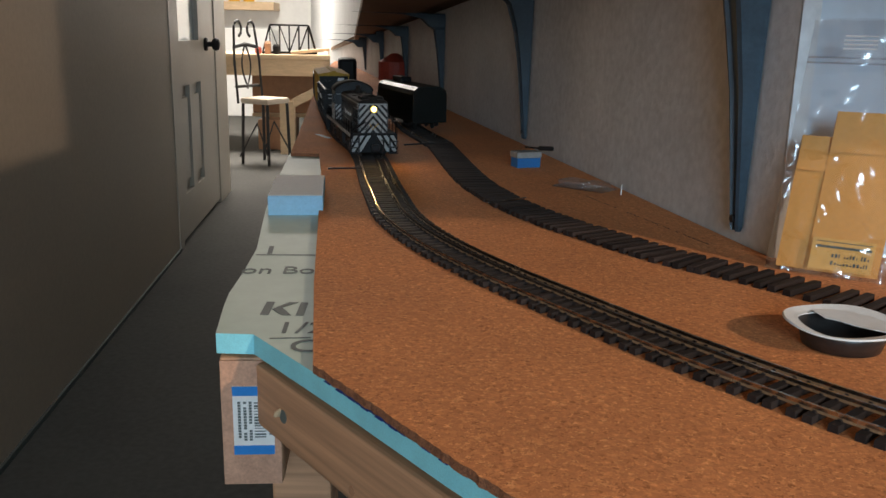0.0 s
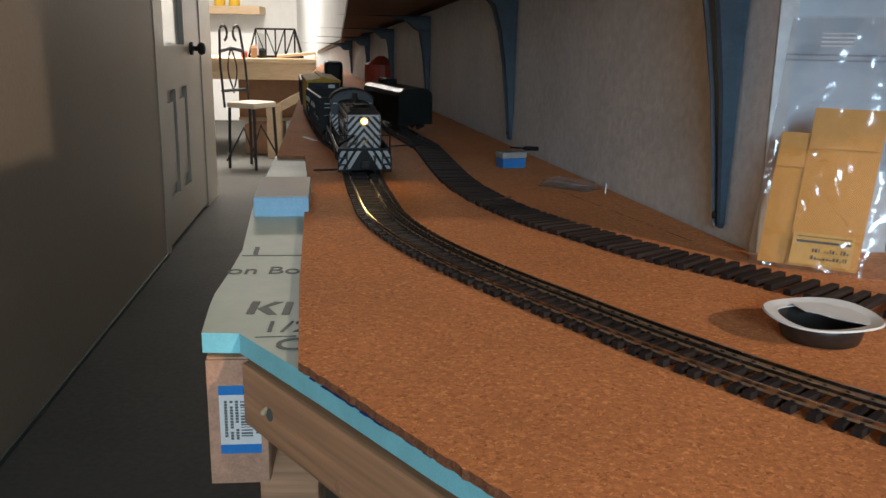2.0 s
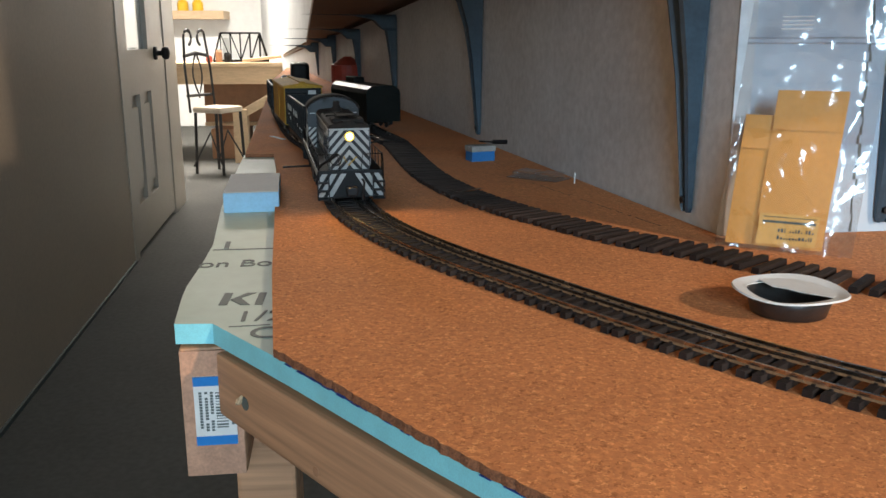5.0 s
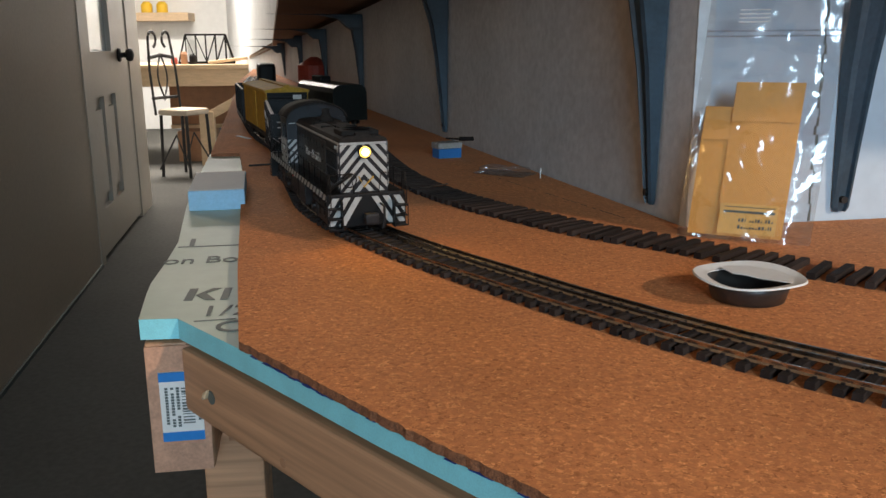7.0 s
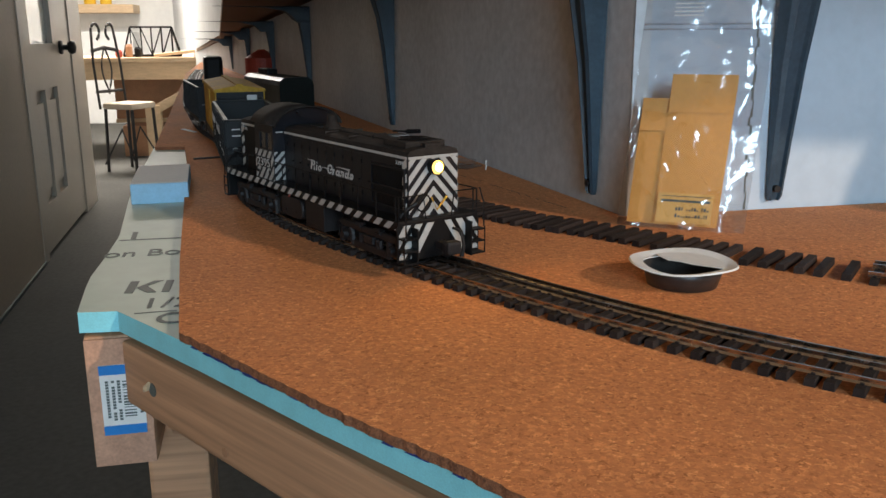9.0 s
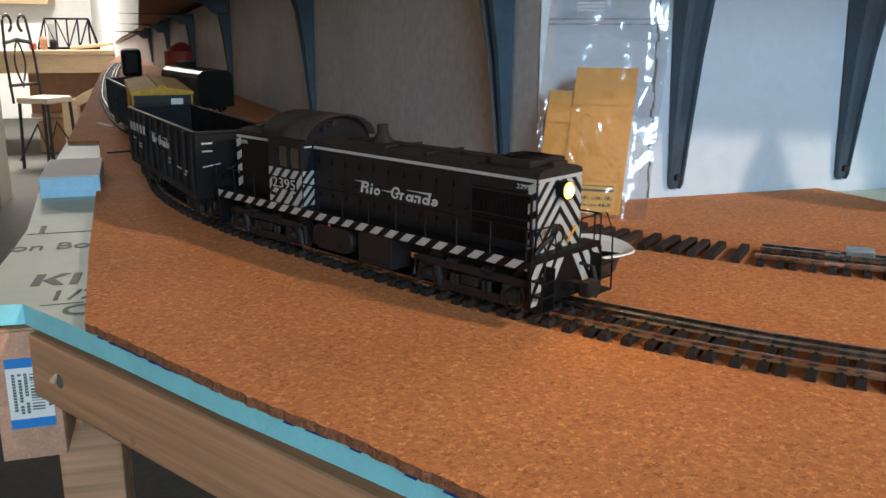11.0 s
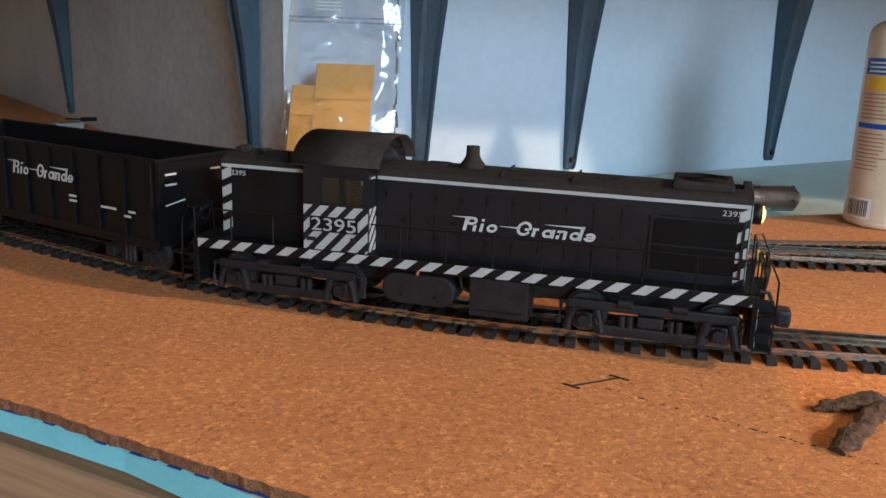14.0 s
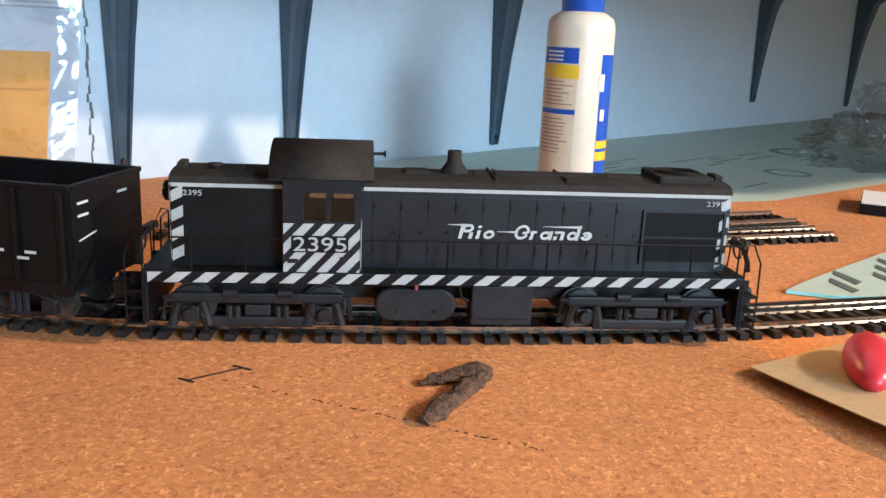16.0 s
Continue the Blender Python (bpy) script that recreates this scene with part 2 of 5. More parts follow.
def empty(name, m=None):
    e = new(name)
    e.empty_display_size = 0.01
    if m is not None:
        e.matrix_world = m
    return e


def box(x0, x1, y0, y1, z0, z1, bevel=0.0, bm=None, m=None):
    bm = bm or bmesh.new()
    one = bmesh.new()
    bmesh.ops.create_cube(one, size=1)
    for v in one.verts:
        v.co = Vector(((x0 + x1) / 2 + v.co.x * (x1 - x0), (y0 + y1) / 2 + v.co.y * (y1 - y0), (z0 + z1) / 2 + v.co.z * (z1 - z0)))
    if bevel:
        bmesh.ops.bevel(one, geom=one.edges[:], offset=bevel, segments=2, affect="EDGES", profile=0.6)
    if m is not None:
        bmesh.ops.transform(one, matrix=m, verts=one.verts)
    return merge(bm, one)


def merge(bm, one):
    t = bpy.data.meshes.new("t")
    one.to_mesh(t)
    one.free()
    bm.from_mesh(t)
    bpy.data.meshes.remove(t)
    return bm


def tube(points, r, sides=8, bm=None):
    """A round bar through the points."""
    bm = bm or bmesh.new()
    pts = [Vector(p) for p in points]
    rings = []
    for i, p in enumerate(pts):
        d = (pts[min(i + 1, len(pts) - 1)] - pts[max(i - 1, 0)]).normalized()
        a = d.orthogonal().normalized() if abs(d.z) > 0.9 else d.cross(Vector((0, 0, 1))).normalized()
        b = d.cross(a)
        rr = r[i] if isinstance(r, (list, tuple)) else r
        rings.append([bm.verts.new(p + a * math.cos(k * math.tau / sides) * rr + b * math.sin(k * math.tau / sides) * rr) for k in range(sides)])
    for r0, r1 in zip(rings, rings[1:]):
        for k in range(sides):
            bm.faces.new((r0[k], r0[(k + 1) % sides], r1[(k + 1) % sides], r1[k]))
    bm.faces.new(rings[0])
    bm.faces.new(list(reversed(rings[-1])))
    return bm


def lathe(profile, n=40, centre=(0, 0), bm=None, cap=True):
    """Turn (radius, height) pairs round the vertical."""
    bm = bm or bmesh.new()
    rings = [[bm.verts.new((centre[0] + r * math.cos(k * math.tau / n), centre[1] + r * math.sin(k * math.tau / n), z)) for k in range(n)] for r, z in profile]
    for r0, r1 in zip(rings, rings[1:]):
        for k in range(n):
            bm.faces.new((r0[k], r0[(k + 1) % n], r1[(k + 1) % n], r1[k]))
    if cap:
        bm.faces.new(rings[0])
        bm.faces.new(rings[-1])
    return bm


def prism(poly, z0, z1, bm=None, top_mat=0, side_mat=0):
    """A slab with the outline poly (x, y) from z0 to z1."""
    bm = bm or bmesh.new()
    lo = [bm.verts.new((x, y, z0)) for x, y in poly]
    hi = [bm.verts.new((x, y, z1)) for x, y in poly]
    f = bm.faces.new(hi)
    f.material_index = top_mat
    bm.faces.new(list(reversed(lo))).material_index = side_mat
    n = len(poly)
    for i in range(n):
        bm.faces.new((lo[i], lo[(i + 1) % n], hi[(i + 1) % n], hi[i])).material_index = side_mat
    return bm


def plate(corners, thick, normal, bm=None):
    """A thin plate on a flat outline, raised by thick along normal."""
    bm = bm or bmesh.new()
    n = Vector(normal) * thick
    lo = [bm.verts.new(Vector(c)) for c in corners]
    hi = [bm.verts.new(Vector(c) + n) for c in corners]
    bm.faces.new(hi)
    k = len(corners)
    for i in range(k):
        bm.faces.new((lo[i], lo[(i + 1) % k], hi[(i + 1) % k], hi[i]))
    return bm


def lettering(text, height, m, material, parent, name="lettering", depth=0.0002, squeeze=1.0):
    """Raised letters from the built-in font, at the pose m."""
    cu = bpy.data.curves.new("letters", "FONT")
    cu.body, cu.size, cu.extrude = text, height / 0.7, depth
    ob = bpy.data.objects.new("letters", cu)
    scene.collection.objects.link(ob)
    me = bpy.data.meshes.new_from_object(ob.evaluated_get(bpy.context.evaluated_depsgraph_get()))
    bpy.data.objects.remove(ob)
    me.transform(m @ Matrix.Diagonal((squeeze, 1, 1, 1)))
    me.materials.clear()
    me.materials.append(material)
    o = new(name, me)
    o.parent = parent
    return o


def spline(points, step):
    """Evenly spaced places and headings along a smooth line through the points."""
    P = [np.array(p, float) for p in points]
    out = []
    for i in range(len(P) - 1):
        p0, p1, p2, p3 = P[max(i - 1, 0)], P[i], P[i + 1], P[min(i + 2, len(P) - 1)]
        for k in range(30):
            u = k / 30
            out.append(0.5 * (2 * p1 + (p2 - p0) * u + (2 * p0 - 5 * p1 + 4 * p2 - p3) * u * u + (3 * p1 - p0 - 3 * p2 + p3) * u ** 3))
    out.append(P[-1])
    C = np.array(out)
    S = np.r_[0, np.cumsum(np.linalg.norm(np.diff(C, axis=0), axis=1))]
    g = np.arange(0, S[-1], step)
    U = np.c_[np.interp(g, S, C[:, 0]), np.interp(g, S, C[:, 1])]
    D = np.gradient(U, axis=0)
    D /= np.linalg.norm(D, axis=1)[:, None]
    return U, D


# ---- room ----
def wall_a(y):
    return 0.300 - 0.198 * (y - 0.809)


def wall_b(x):
    return 0.768 + 0.085 * (x - 0.458)


CORNER = (0.3105, wall_b(0.3105))
floor = tagged(obj("floor", box(-3.2, 4.2, -3.2, 9.6, FLOOR - 0.1, FLOOR), CONCRETE), "smooth grey concrete floor", "floor", kind="structure")
ceiling = tagged(obj("ceiling", box(-3.2, 4.2, -3.2, 9.6, CEIL, CEIL + 0.1), CEILING), "plain painted ceiling", "ceiling", kind="structure")
YF = 9.4
tagged(obj("wall_a", prism([CORNER, (wall_a(YF), YF), (wall_a(YF) + 0.2, YF), (CORNER[0] + 0.22, CORNER[1] + 0.22)], FLOOR, CEIL), WALL_GREY), "rough grey painted block wall", "wall", kind="structure")
tagged(obj("wall_b", prism([(CORNER[0] + 0.0005, CORNER[1]), (4.0, wall_b(4.0)), (4.0, wall_b(4.0) + 0.2), (CORNER[0] + 0.22, CORNER[1] + 0.215)], FLOOR, CEIL), WALL_BLUE), "pale blue-white painted wall behind the layout", "wall", kind="structure")
tagged(obj("wall_far", box(-3.2, 0.2, YF, YF + 0.1, FLOOR, CEIL), WHITE), "bright white far wall", "wall", kind="structure")
tagged(obj("wall_south", box(-3.2, 4.2, -3.1, -3.0, FLOOR, CEIL), BEIGE), "plain wall behind the workbench lamp", "wall", kind="structure")
tagged(obj("wall_east", box(4.0, 4.1, -3.0, 1.1, FLOOR, CEIL), BEIGE), "plain end wall", "wall", kind="structure")
tagged(obj("wall_outer", box(-3.2, -3.1, -3.0, YF, FLOOR, CEIL), WHITE), "white outer wall of the far room", "wall", kind="structure")


def left(y):
    return -0.842 - 0.0985 * (y - 1.63)


LD = Vector((-0.0985, 1.0, 0)).normalized()
LN = Vector((LD.y, -LD.x, 0))
Y_DOOR0, Y_DOOR1 = 3.50, 4.78


def on_left(y0, y1, off0, off1, z0, z1, bm=None):
    """A block along the passage wall, from y0 to y1, off0 to off1 in front of its face."""
    a, b = Vector((left(y0), y0, 0)), Vector((left(y1), y1, 0))
    poly = [a + LN * off0, b + LN * off0, b + LN * off1, a + LN * off1]
    return prism([(p.x, p.y) for p in poly], z0, z1, bm)


tagged(obj("wall_left", on_left(-2.98, Y_DOOR0 - 0.08, -0.12, 0.0, FLOOR, CEIL), BEIGE), "beige painted passage wall in shade", "wall", kind="structure")
tagged(obj("wall_left_header", on_left(Y_DOOR0 - 0.078, Y_DOOR1 + 0.06, -0.12, 0.0, FLOOR + 2.08, CEIL), BEIGE), "beige wall above the door", "wall", kind="structure")
tagged(obj("trim", on_left(Y_DOOR0 - 0.08, Y_DOOR0 - 0.005, -0.1, 0.004, FLOOR, FLOOR + 2.08), DOOR_PAINT), "cream painted door casing", "trim", kind="structure")
tagged(obj("trim", on_left(4.445, Y_DOOR1, -0.1, 0.006, FLOOR, FLOOR + 2.08), DOOR_PAINT), "cream painted wide casing beyond the door", "trim", kind="structure")
tagged(obj("baseboard", on_left(-2.9, Y_DOOR0 - 0.083, 0.001, 0.008, FLOOR, FLOOR + 0.012), INK), "dark gap along the foot of the wall", "baseboard", kind="structure")


def make_door():
    d = tagged(empty("door_1"), "cream panelled door with glass upper light", "door", kind="structure")
    bm = bmesh.new()
    zs = FLOOR + 0.02
    end = 4.44
    a, b = Y_DOOR0 + 0.10, 4.04
    mid = (a + b) / 2
    on_left(Y_DOOR0, a, -0.04, 0.0, zs, FLOOR + 2.05, bm)
    on_left(b, end, -0.04, 0.0, zs, FLOOR + 2.05, bm)
    on_left(a, b, -0.04, 0.0, zs, FLOOR + 0.20, bm)
    on_left(a, b, -0.04, 0.0, FLOOR + 0.64, FLOOR + 0.82, bm)
    on_left(a, b, -0.04, 0.0, FLOOR + 1.85, FLOOR + 2.05, bm)
    on_left(mid - 0.04, mid + 0.04, -0.04, 0.0, FLOOR + 0.20, FLOOR + 0.64, bm)
    part("stile_frame", bm, DOOR_PAINT, d)
    for p0, p1 in ((a, mid - 0.04), (mid + 0.04, b)):
        bm = on_left(p0, p1, -0.034, -0.020, FLOOR + 0.20, FLOOR + 0.64)
        on_left(p0 + 0.03, p1 - 0.03, -0.0199, -0.006, FLOOR + 0.25, FLOOR + 0.59, bm)
        part("panel", bm, DOOR_PAINT, d)
    pane = part("pane", on_left(a, b, -0.026, -0.020, FLOOR + 0.82, FLOOR + 1.85), WINDOW_GLASS, d, "clear glass pane")
    pane.visible_shadow = False
    k = Vector((left(b + 0.15), b + 0.15, FLOOR + 0.80))
    knob = part("knob", tube([k, k + LN * 0.012, k + LN * 0.0121, k + LN * 0.035, k + LN * 0.036, k + LN * 0.05, k + LN * 0.064, k + LN * 0.07], [0.03, 0.03, 0.012, 0.012, 0.022, 0.03, 0.026, 0.008], 14), IRON, d, "dark bronze door knob", True)
    return d


make_door()

# ---- shelf over the layout ----
# Right of x 0.95 the outline is widened out of view to shade the foam.
tagged(obj("wall_shelf", prism([(0.33, 0.375), (0.95, 0.365), (1.3, 0.0), (3.2, -0.1), (3.2, wall_b(3.2) - 0.002), (0.33, wall_b(0.33) - 0.002)], 0.285, 0.305), SHELF), "brown board shelf over the layout, its unseen right end widened for shade", "shelf")
bm = bmesh.new()
zs = lambda y: 0.285 - 0.046 * (y - 0.9)
lo = [bm.verts.new((x, y, zs(y) + dz)) for dz in (0.0, 0.02) for x, y in ((0.04, 0.375), (0.328, 0.375), (0.309, 0.755), (wall_a(6.2) - 0.002, 6.2), (-0.625, 6.2))]
bm.faces.new(lo[:5])
bm.faces.new(lo[5:])
for i in range(5):
    bm.faces.new((lo[i], lo[(i + 1) % 5], lo[5 + (i + 1) % 5], lo[5 + i]))
tagged(obj("wall_shelf", bm, SHELF), "long brown board shelf in shadow along the wall", "shelf")


def bracket(at, along, out, top, label):
    """A pressed steel shelf bracket: tapered upright channel that curves out into the arm."""
    bm = bmesh.new()
    A, O, base = Vector(along), Vector(out), Vector(at)
    prof = [(0.0, 0.004, 0.0055), (0.004, 0.005, 0.0072), (0.06, 0.010, 0.0092), (0.12, 0.016, 0.0115), (0.17, 0.024, 0.0135), (top - 0.040, 0.036, 0.0165), (top - 0.022, 0.055, 0.0165), (top - 0.013, 0.10, 0.0155), (top - 0.010, 0.22, 0.010)]
    rows = []
    for z, o, w in prof:
        c = base + Vector((0, 0, z))
        rows.append([bm.verts.new(c - A * w + O * 0.001), bm.verts.new(c - A * w + O * o), bm.verts.new(c - A * w * 0.62 + O * (o + 0.0015)), bm.verts.new(c - A * w * 0.45 + O * (o - 0.0015)), bm.verts.new(c + A * w * 0.45 + O * (o - 0.0015)), bm.verts.new(c + A * w * 0.62 + O * (o + 0.0015)), bm.verts.new(c + A * w + O * o), bm.verts.new(c + A * w + O * 0.001)])
    for r0, r1 in zip(rows, rows[1:]):
        for k in range(7):
            bm.faces.new((r0[k], r0[k + 1], r1[k + 1], r1[k]))
    bm.faces.new(rows[0])
    e = tagged(empty("shelf_bracket"), label, "bracket", "brackets along the shelf")
    part("upright", bm, STEEL_BLUE, e, smooth=False)
    s = base + Vector((0, 0, 0.011))
    part("screw", tube([s + O * 0.003, s + O * 0.0085], 0.0032, 8), IRON, e, "dark screw head")
    return e


AD = Vector((-0.198, 1, 0)).normalized()
AN = Vector((-AD.y, AD.x, 0))
for y in (0.809, 1.464, 2.16, 2.72, 3.3, 3.9):
    bracket((wall_a(y) - 0.001, y, 0.010), AD, AN, zs(y) - 0.010, "blue-grey steel shelf bracket screwed to the grey wall")
BD = Vector((1, 0.085, 0)).normalized()
BN = Vector((BD.y, -BD.x, 0))
for x, foot in ((0.452, 0.008), (0.643, 0.008), (0.974, 0.003), (1.708, 0.042), (2.168, 0.020)):
    bracket((x, wall_b(x) - 0.001, foot), BD, BN, 0.285 - foot, "blue-grey steel shelf bracket screwed to the pale wall")

# seam down the pale wall
bm = bmesh.new()
for i in range(40):
    z = i * 0.0075
    x = 0.425 + 0.0012 * math.sin(i * 1.7) + random.uniform(-0.0007, 0.0007)
    w = random.uniform(0.0004, 0.0016)
    y = wall_b(x)
    plate([(x - w, y, z), (x + w, y, z), (x + w * 0.7, y, z + 0.0078), (x - w * 0.7, y, z + 0.0078)], 0.0006, (0, -1, 0), bm)
tagged(obj("wall_seam", bm, INK), "ragged dark crack down the pale wall", "crack", kind="structure")
bm = box(0.3105, 0.325, CORNER[1] - 0.003, CORNER[1] + 0.0, 0.0, 0.28, 0.001)
tagged(obj("corner_trim", bm, WALL_GREY), "scuffed grey corner strip", "trim", kind="structure")

# ---- layout deck ----
FRONT = [(-0.028, 0.500), (0.021, 0.433), (0.059, 0.381), (0.092, 0.342), (0.120, 0.303), (0.143, 0.272), (0.175, 0.231), (0.36, -0.01), (0.62, -0.34), (1.6, -0.34)]
random.seed(4)
rough_front = []
for (x0, y0), (x1, y1) in zip(FRONT[:8], FRONT[1:8]):
    n = max(2, int(math.hypot(x1 - x0, y1 - y0) / 0.0035))
    for k in range(n):
        u = k / n
        rough_front.append((x0 + (x1 - x0) * u + random.uniform(-0.0006, 0.0006), y0 + (y1 - y0) * u + random.uniform(-0.0006, 0.0006)))
cork_poly = [(-0.49, 3.757), (-0.62, 5.2), (0.0 - 0.45, 5.2), (wall_a(4.0) - 0.002, 4.0), (CORNER[0] - 0.002, CORNER[1] - 0.003), (0.617, wall_b(0.617) - 0.004), (0.640, 0.673), (0.650, 0.545), (0.80, 0.525), (0.87, 0.425), (0.975, 0.388), (1.6, 0.374), (1.6, -0.34), (0.62, -0.34)]
cork_poly += rough_front[::-1] + [(-0.051, 0.653), (-0.075, 0.835), (-0.119, 1.165), (-0.143, 1.31), (-0.184, 1.312), (-0.257, 1.905)]
cork_poly.reverse()
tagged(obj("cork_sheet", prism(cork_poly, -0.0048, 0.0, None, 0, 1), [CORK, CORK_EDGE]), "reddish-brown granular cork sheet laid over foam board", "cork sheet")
foam_front = [(-0.073, 0.5585), (-0.014, 0.483), (0.044, 0.406), (0.089, 0.350), (0.122, 0.308), (0.172, 0.226), (0.352, -0.02), (0.61, -0.36), (1.62, -0.36)]
foam_poly = [(-0.096, 0.559)] + foam_front + [(3.9, -0.36), (3.9, wall_b(3.9) - 0.003), (0.33, wall_b(0.33) - 0.003), (0.25, 1.366), (-0.15, 1.366), (-0.191, 1.343), (-0.165, 1.11), (-0.142, 0.93), (-0.116, 0.766), (-0.111, 0.70), (-0.108, 0.64), (-0.1045, 0.612)]
tagged(obj("foam_board", prism(foam_poly, -0.0178, -0.0050, None, 0, 1), [FOAM_TOP, FOAM_EDGE]), "pale green faced insulation foam board with teal cut edge", "foam board")
tagged(obj("deck_board", prism([(-0.62, 5.3), (-0.19, 1.37), (0.2, 1.37), (wall_a(4.0) - 0.01, 4.0), (-0.5, 5.3)], -0.03, -0.0052), LIGHT_WOOD), "plain board under the far end of the layout", "board")
# blue marker rubbed along the foam under the cork edge
bm = bmesh.new()
OUT = Vector((-0.79, -0.61, 0))
for (x0, y0), (x1, y1) in zip(FRONT[:7], FRONT[1:8]):
    n = max(2, int(math.hypot(x1 - x0, y1 - y0) / 0.006))
    for k in range(n):
        a, b = (Vector((x0 + (x1 - x0) * u, y0 + (y1 - y0) * u, -0.0049)) - OUT * 0.001 for u in (k / n, (k + 1) / n))
        wa = random.uniform(0.0012, 0.0024)
        if random.random() < 0.7 - 0.5 * x0 / 0.18:
            plate([a, b, b + OUT * wa, a + OUT * wa], 0.0003, (0, 0, 1), bm)
tagged(obj("marker_line", bm, BLUE_INK), "dark blue marker line beside the cork edge", "marker line", kind="structure")

# printing on the foam facing, and the lines across it
def on_foam(x, y, rz):
    return pose(x, y, -0.0047, 0, 0, rz)


prints = tagged(empty("foam_print"), "grey printed words and lines on the foam facing", "printing", kind="structure")
lettering("1/2", 0.020, on_foam(-0.062, 0.561, 4), INK, prints, squeeze=0.9)
lettering("O", 0.020, on_foam(-0.048, 0.530, 4), INK, prints, squeeze=1.0)
lettering("on Bo", 0.020, on_foam(-0.1125, 0.690, 4), INK, prints, squeeze=0.8)
bm = bmesh.new()
for x0, x1, s in ((-0.077, -0.0715, 0), (-0.0715, -0.058, 1), (-0.0715, -0.058, -1), (-0.054, -0.049, 0)):
    if s == 0:
        plate([(x0, 0.595, -0.0049), (x1, 0.595, -0.0049), (x1 - 0.001, 0.622, -0.0049), (x0 - 0.001, 0.622, -0.0049)], 0.0003, (0, 0, 1), bm)
    else:
        y = 0.6085
        plate([(x0, y - 0.002, -0.0049), (x1 - 0.005, y + 0.0135 * s, -0.0049), (x1 + 0.001, y + 0.0135 * s, -0.0049), (x0 + 0.006, y + 0.002, -0.0049)], 0.0003, (0, 0, 1), bm)
part("print_block", bm, INK, prints)
bm = plate([(-0.112, 0.745, -0.0049), (-0.064, 0.748, -0.0049), (-0.064, 0.750, -0.0049), (-0.112, 0.747, -0.0049)], 0.0003, (0, 0, 1))
plate([(-0.062, 0.551, -0.0049), (-0.038, 0.554, -0.0049), (-0.038, 0.555, -0.0049), (-0.062, 0.552, -0.0049)], 0.0003, (0, 0, 1), bm)
plate([(-0.104, 0.75, -0.0049), (-0.1, 0.75, -0.0049), (-0.103, 0.775, -0.0049), (-0.107, 0.775, -0.0049)], 0.0003, (0, 0, 1), bm)
part("printed_line", bm, INK, prints)

# timber frame
FD = Vector((0.606, -0.795, 0))
FN = Vector((0.795, 0.606, 0))
m = Matrix(((FD.x, FN.x, 0, -0.072), (FD.y, FN.y, 0, 0.5555), (0, 0, 1, -0.0222), (0, 0, 0, 1)))
beam = tagged(empty("front_beam"), "knotty pine two-by-four along the layout's front edge", "beam")
part("timber", box(0, 1.3, 0, 0.087, -0.040, 0, 0.0025), PINE, beam).matrix_basis = m
part("knot", tube([m @ Vector((0.036, -0.0005, -0.021)), m @ Vector((0.036, 0.004, -0.021))], [0.0042, 0.003], 12), INK, beam, "dark hole with torn fibres")
part("torn_fibre", tube([m @ Vector((0.027, -0.001, -0.024)), m @ Vector((0.031, -0.0015, -0.021)), m @ Vector((0.034, -0.001, -0.017))], [0.001, 0.0022, 0.0008], 6), LIGHT_WOOD, beam, "pale torn wood fibres")
part("knot", tube([m @ Vector((0.112, -0.0005, -0.033)), m @ Vector((0.112, 0.002, -0.033))], [0.0028, 0.002], 10), CARDBOARD, beam, "small brown knot")
side = tagged(empty("side_beam"), "pine two-by-four with a barcode sticker on its sawn end", "beam")
m2 = pose(-0.096, 0.5615, -0.0212, 0, 0, 4.5)
part("timber", box(0.0, 0.75, -0.038, 0.0, -0.087, 0, 0.004), PINE, side).matrix_basis = m2 @ pose(0, 0, 0, 0, 0, 90)
part("sawn_end", box(0.001, 0.037, -0.0016, -0.0002, -0.085, -0.002, 0.0, None, m2), END_GRAIN, side, "reddish sawn end grain")
st = part("sticker", box(0.008, 0.033, -0.0024, -0.0017, -0.064, -0.0185, 0, None, m2), PAPER_WHITE, side, "white barcode sticker with blue bands")
bm = box(0.008, 0.033, -0.0029, -0.0025, -0.0245, -0.0185, 0, None, m2)
box(0.008, 0.033, -0.0029, -0.0025, -0.064, -0.058, 0, bm, m2)
part("blue_band", bm, STICKER_BLUE, st)
bm = bmesh.new()
for i in range(13):
    z = -0.029 - i * 0.0019
    box(0.021, 0.028, -0.0029, -0.0025, z - random.uniform(0.0003, 0.0012), z, 0, bm, m2)
for x in (0.011, 0.0145, 0.0178, 0.030):
    for i in range(14):
        if random.random() < 0.8:
            z = -0.0285 - i * 0.0019
            box(x, x + 0.0018, -0.0029, -0.0025, z - 0.0013, z, 0, bm, m2)
part("print_bar", bm, INK, st)
leg = tagged(empty("table_leg"), "plain pine post under the layout frame", "leg")
part("post", box(-0.078, -0.036, 0.62, 0.66, FLOOR, -0.108, 0.003), PINE, leg)
part("brace", box(-0.056, -0.02, 0.60, 0.638, -0.107, -0.0625, 0.002), CARDBOARD, leg, "grey-brown weathered block")
tagged(obj("table_leg", box(0.55, 0.59, -0.25, -0.16, FLOOR, -0.108, 0.003), PINE), "plain pine post under the layout frame", "leg")
tagged(obj("foam_block", box(-0.027, 0.027, -0.06, 0.062, 0, 0.0195, 0.0012, None, pose(-0.114, 0.962, -0.005, 0, 0, 7)), [BLUE_FOAM]), "small blue foam block with a white top", "foam block")
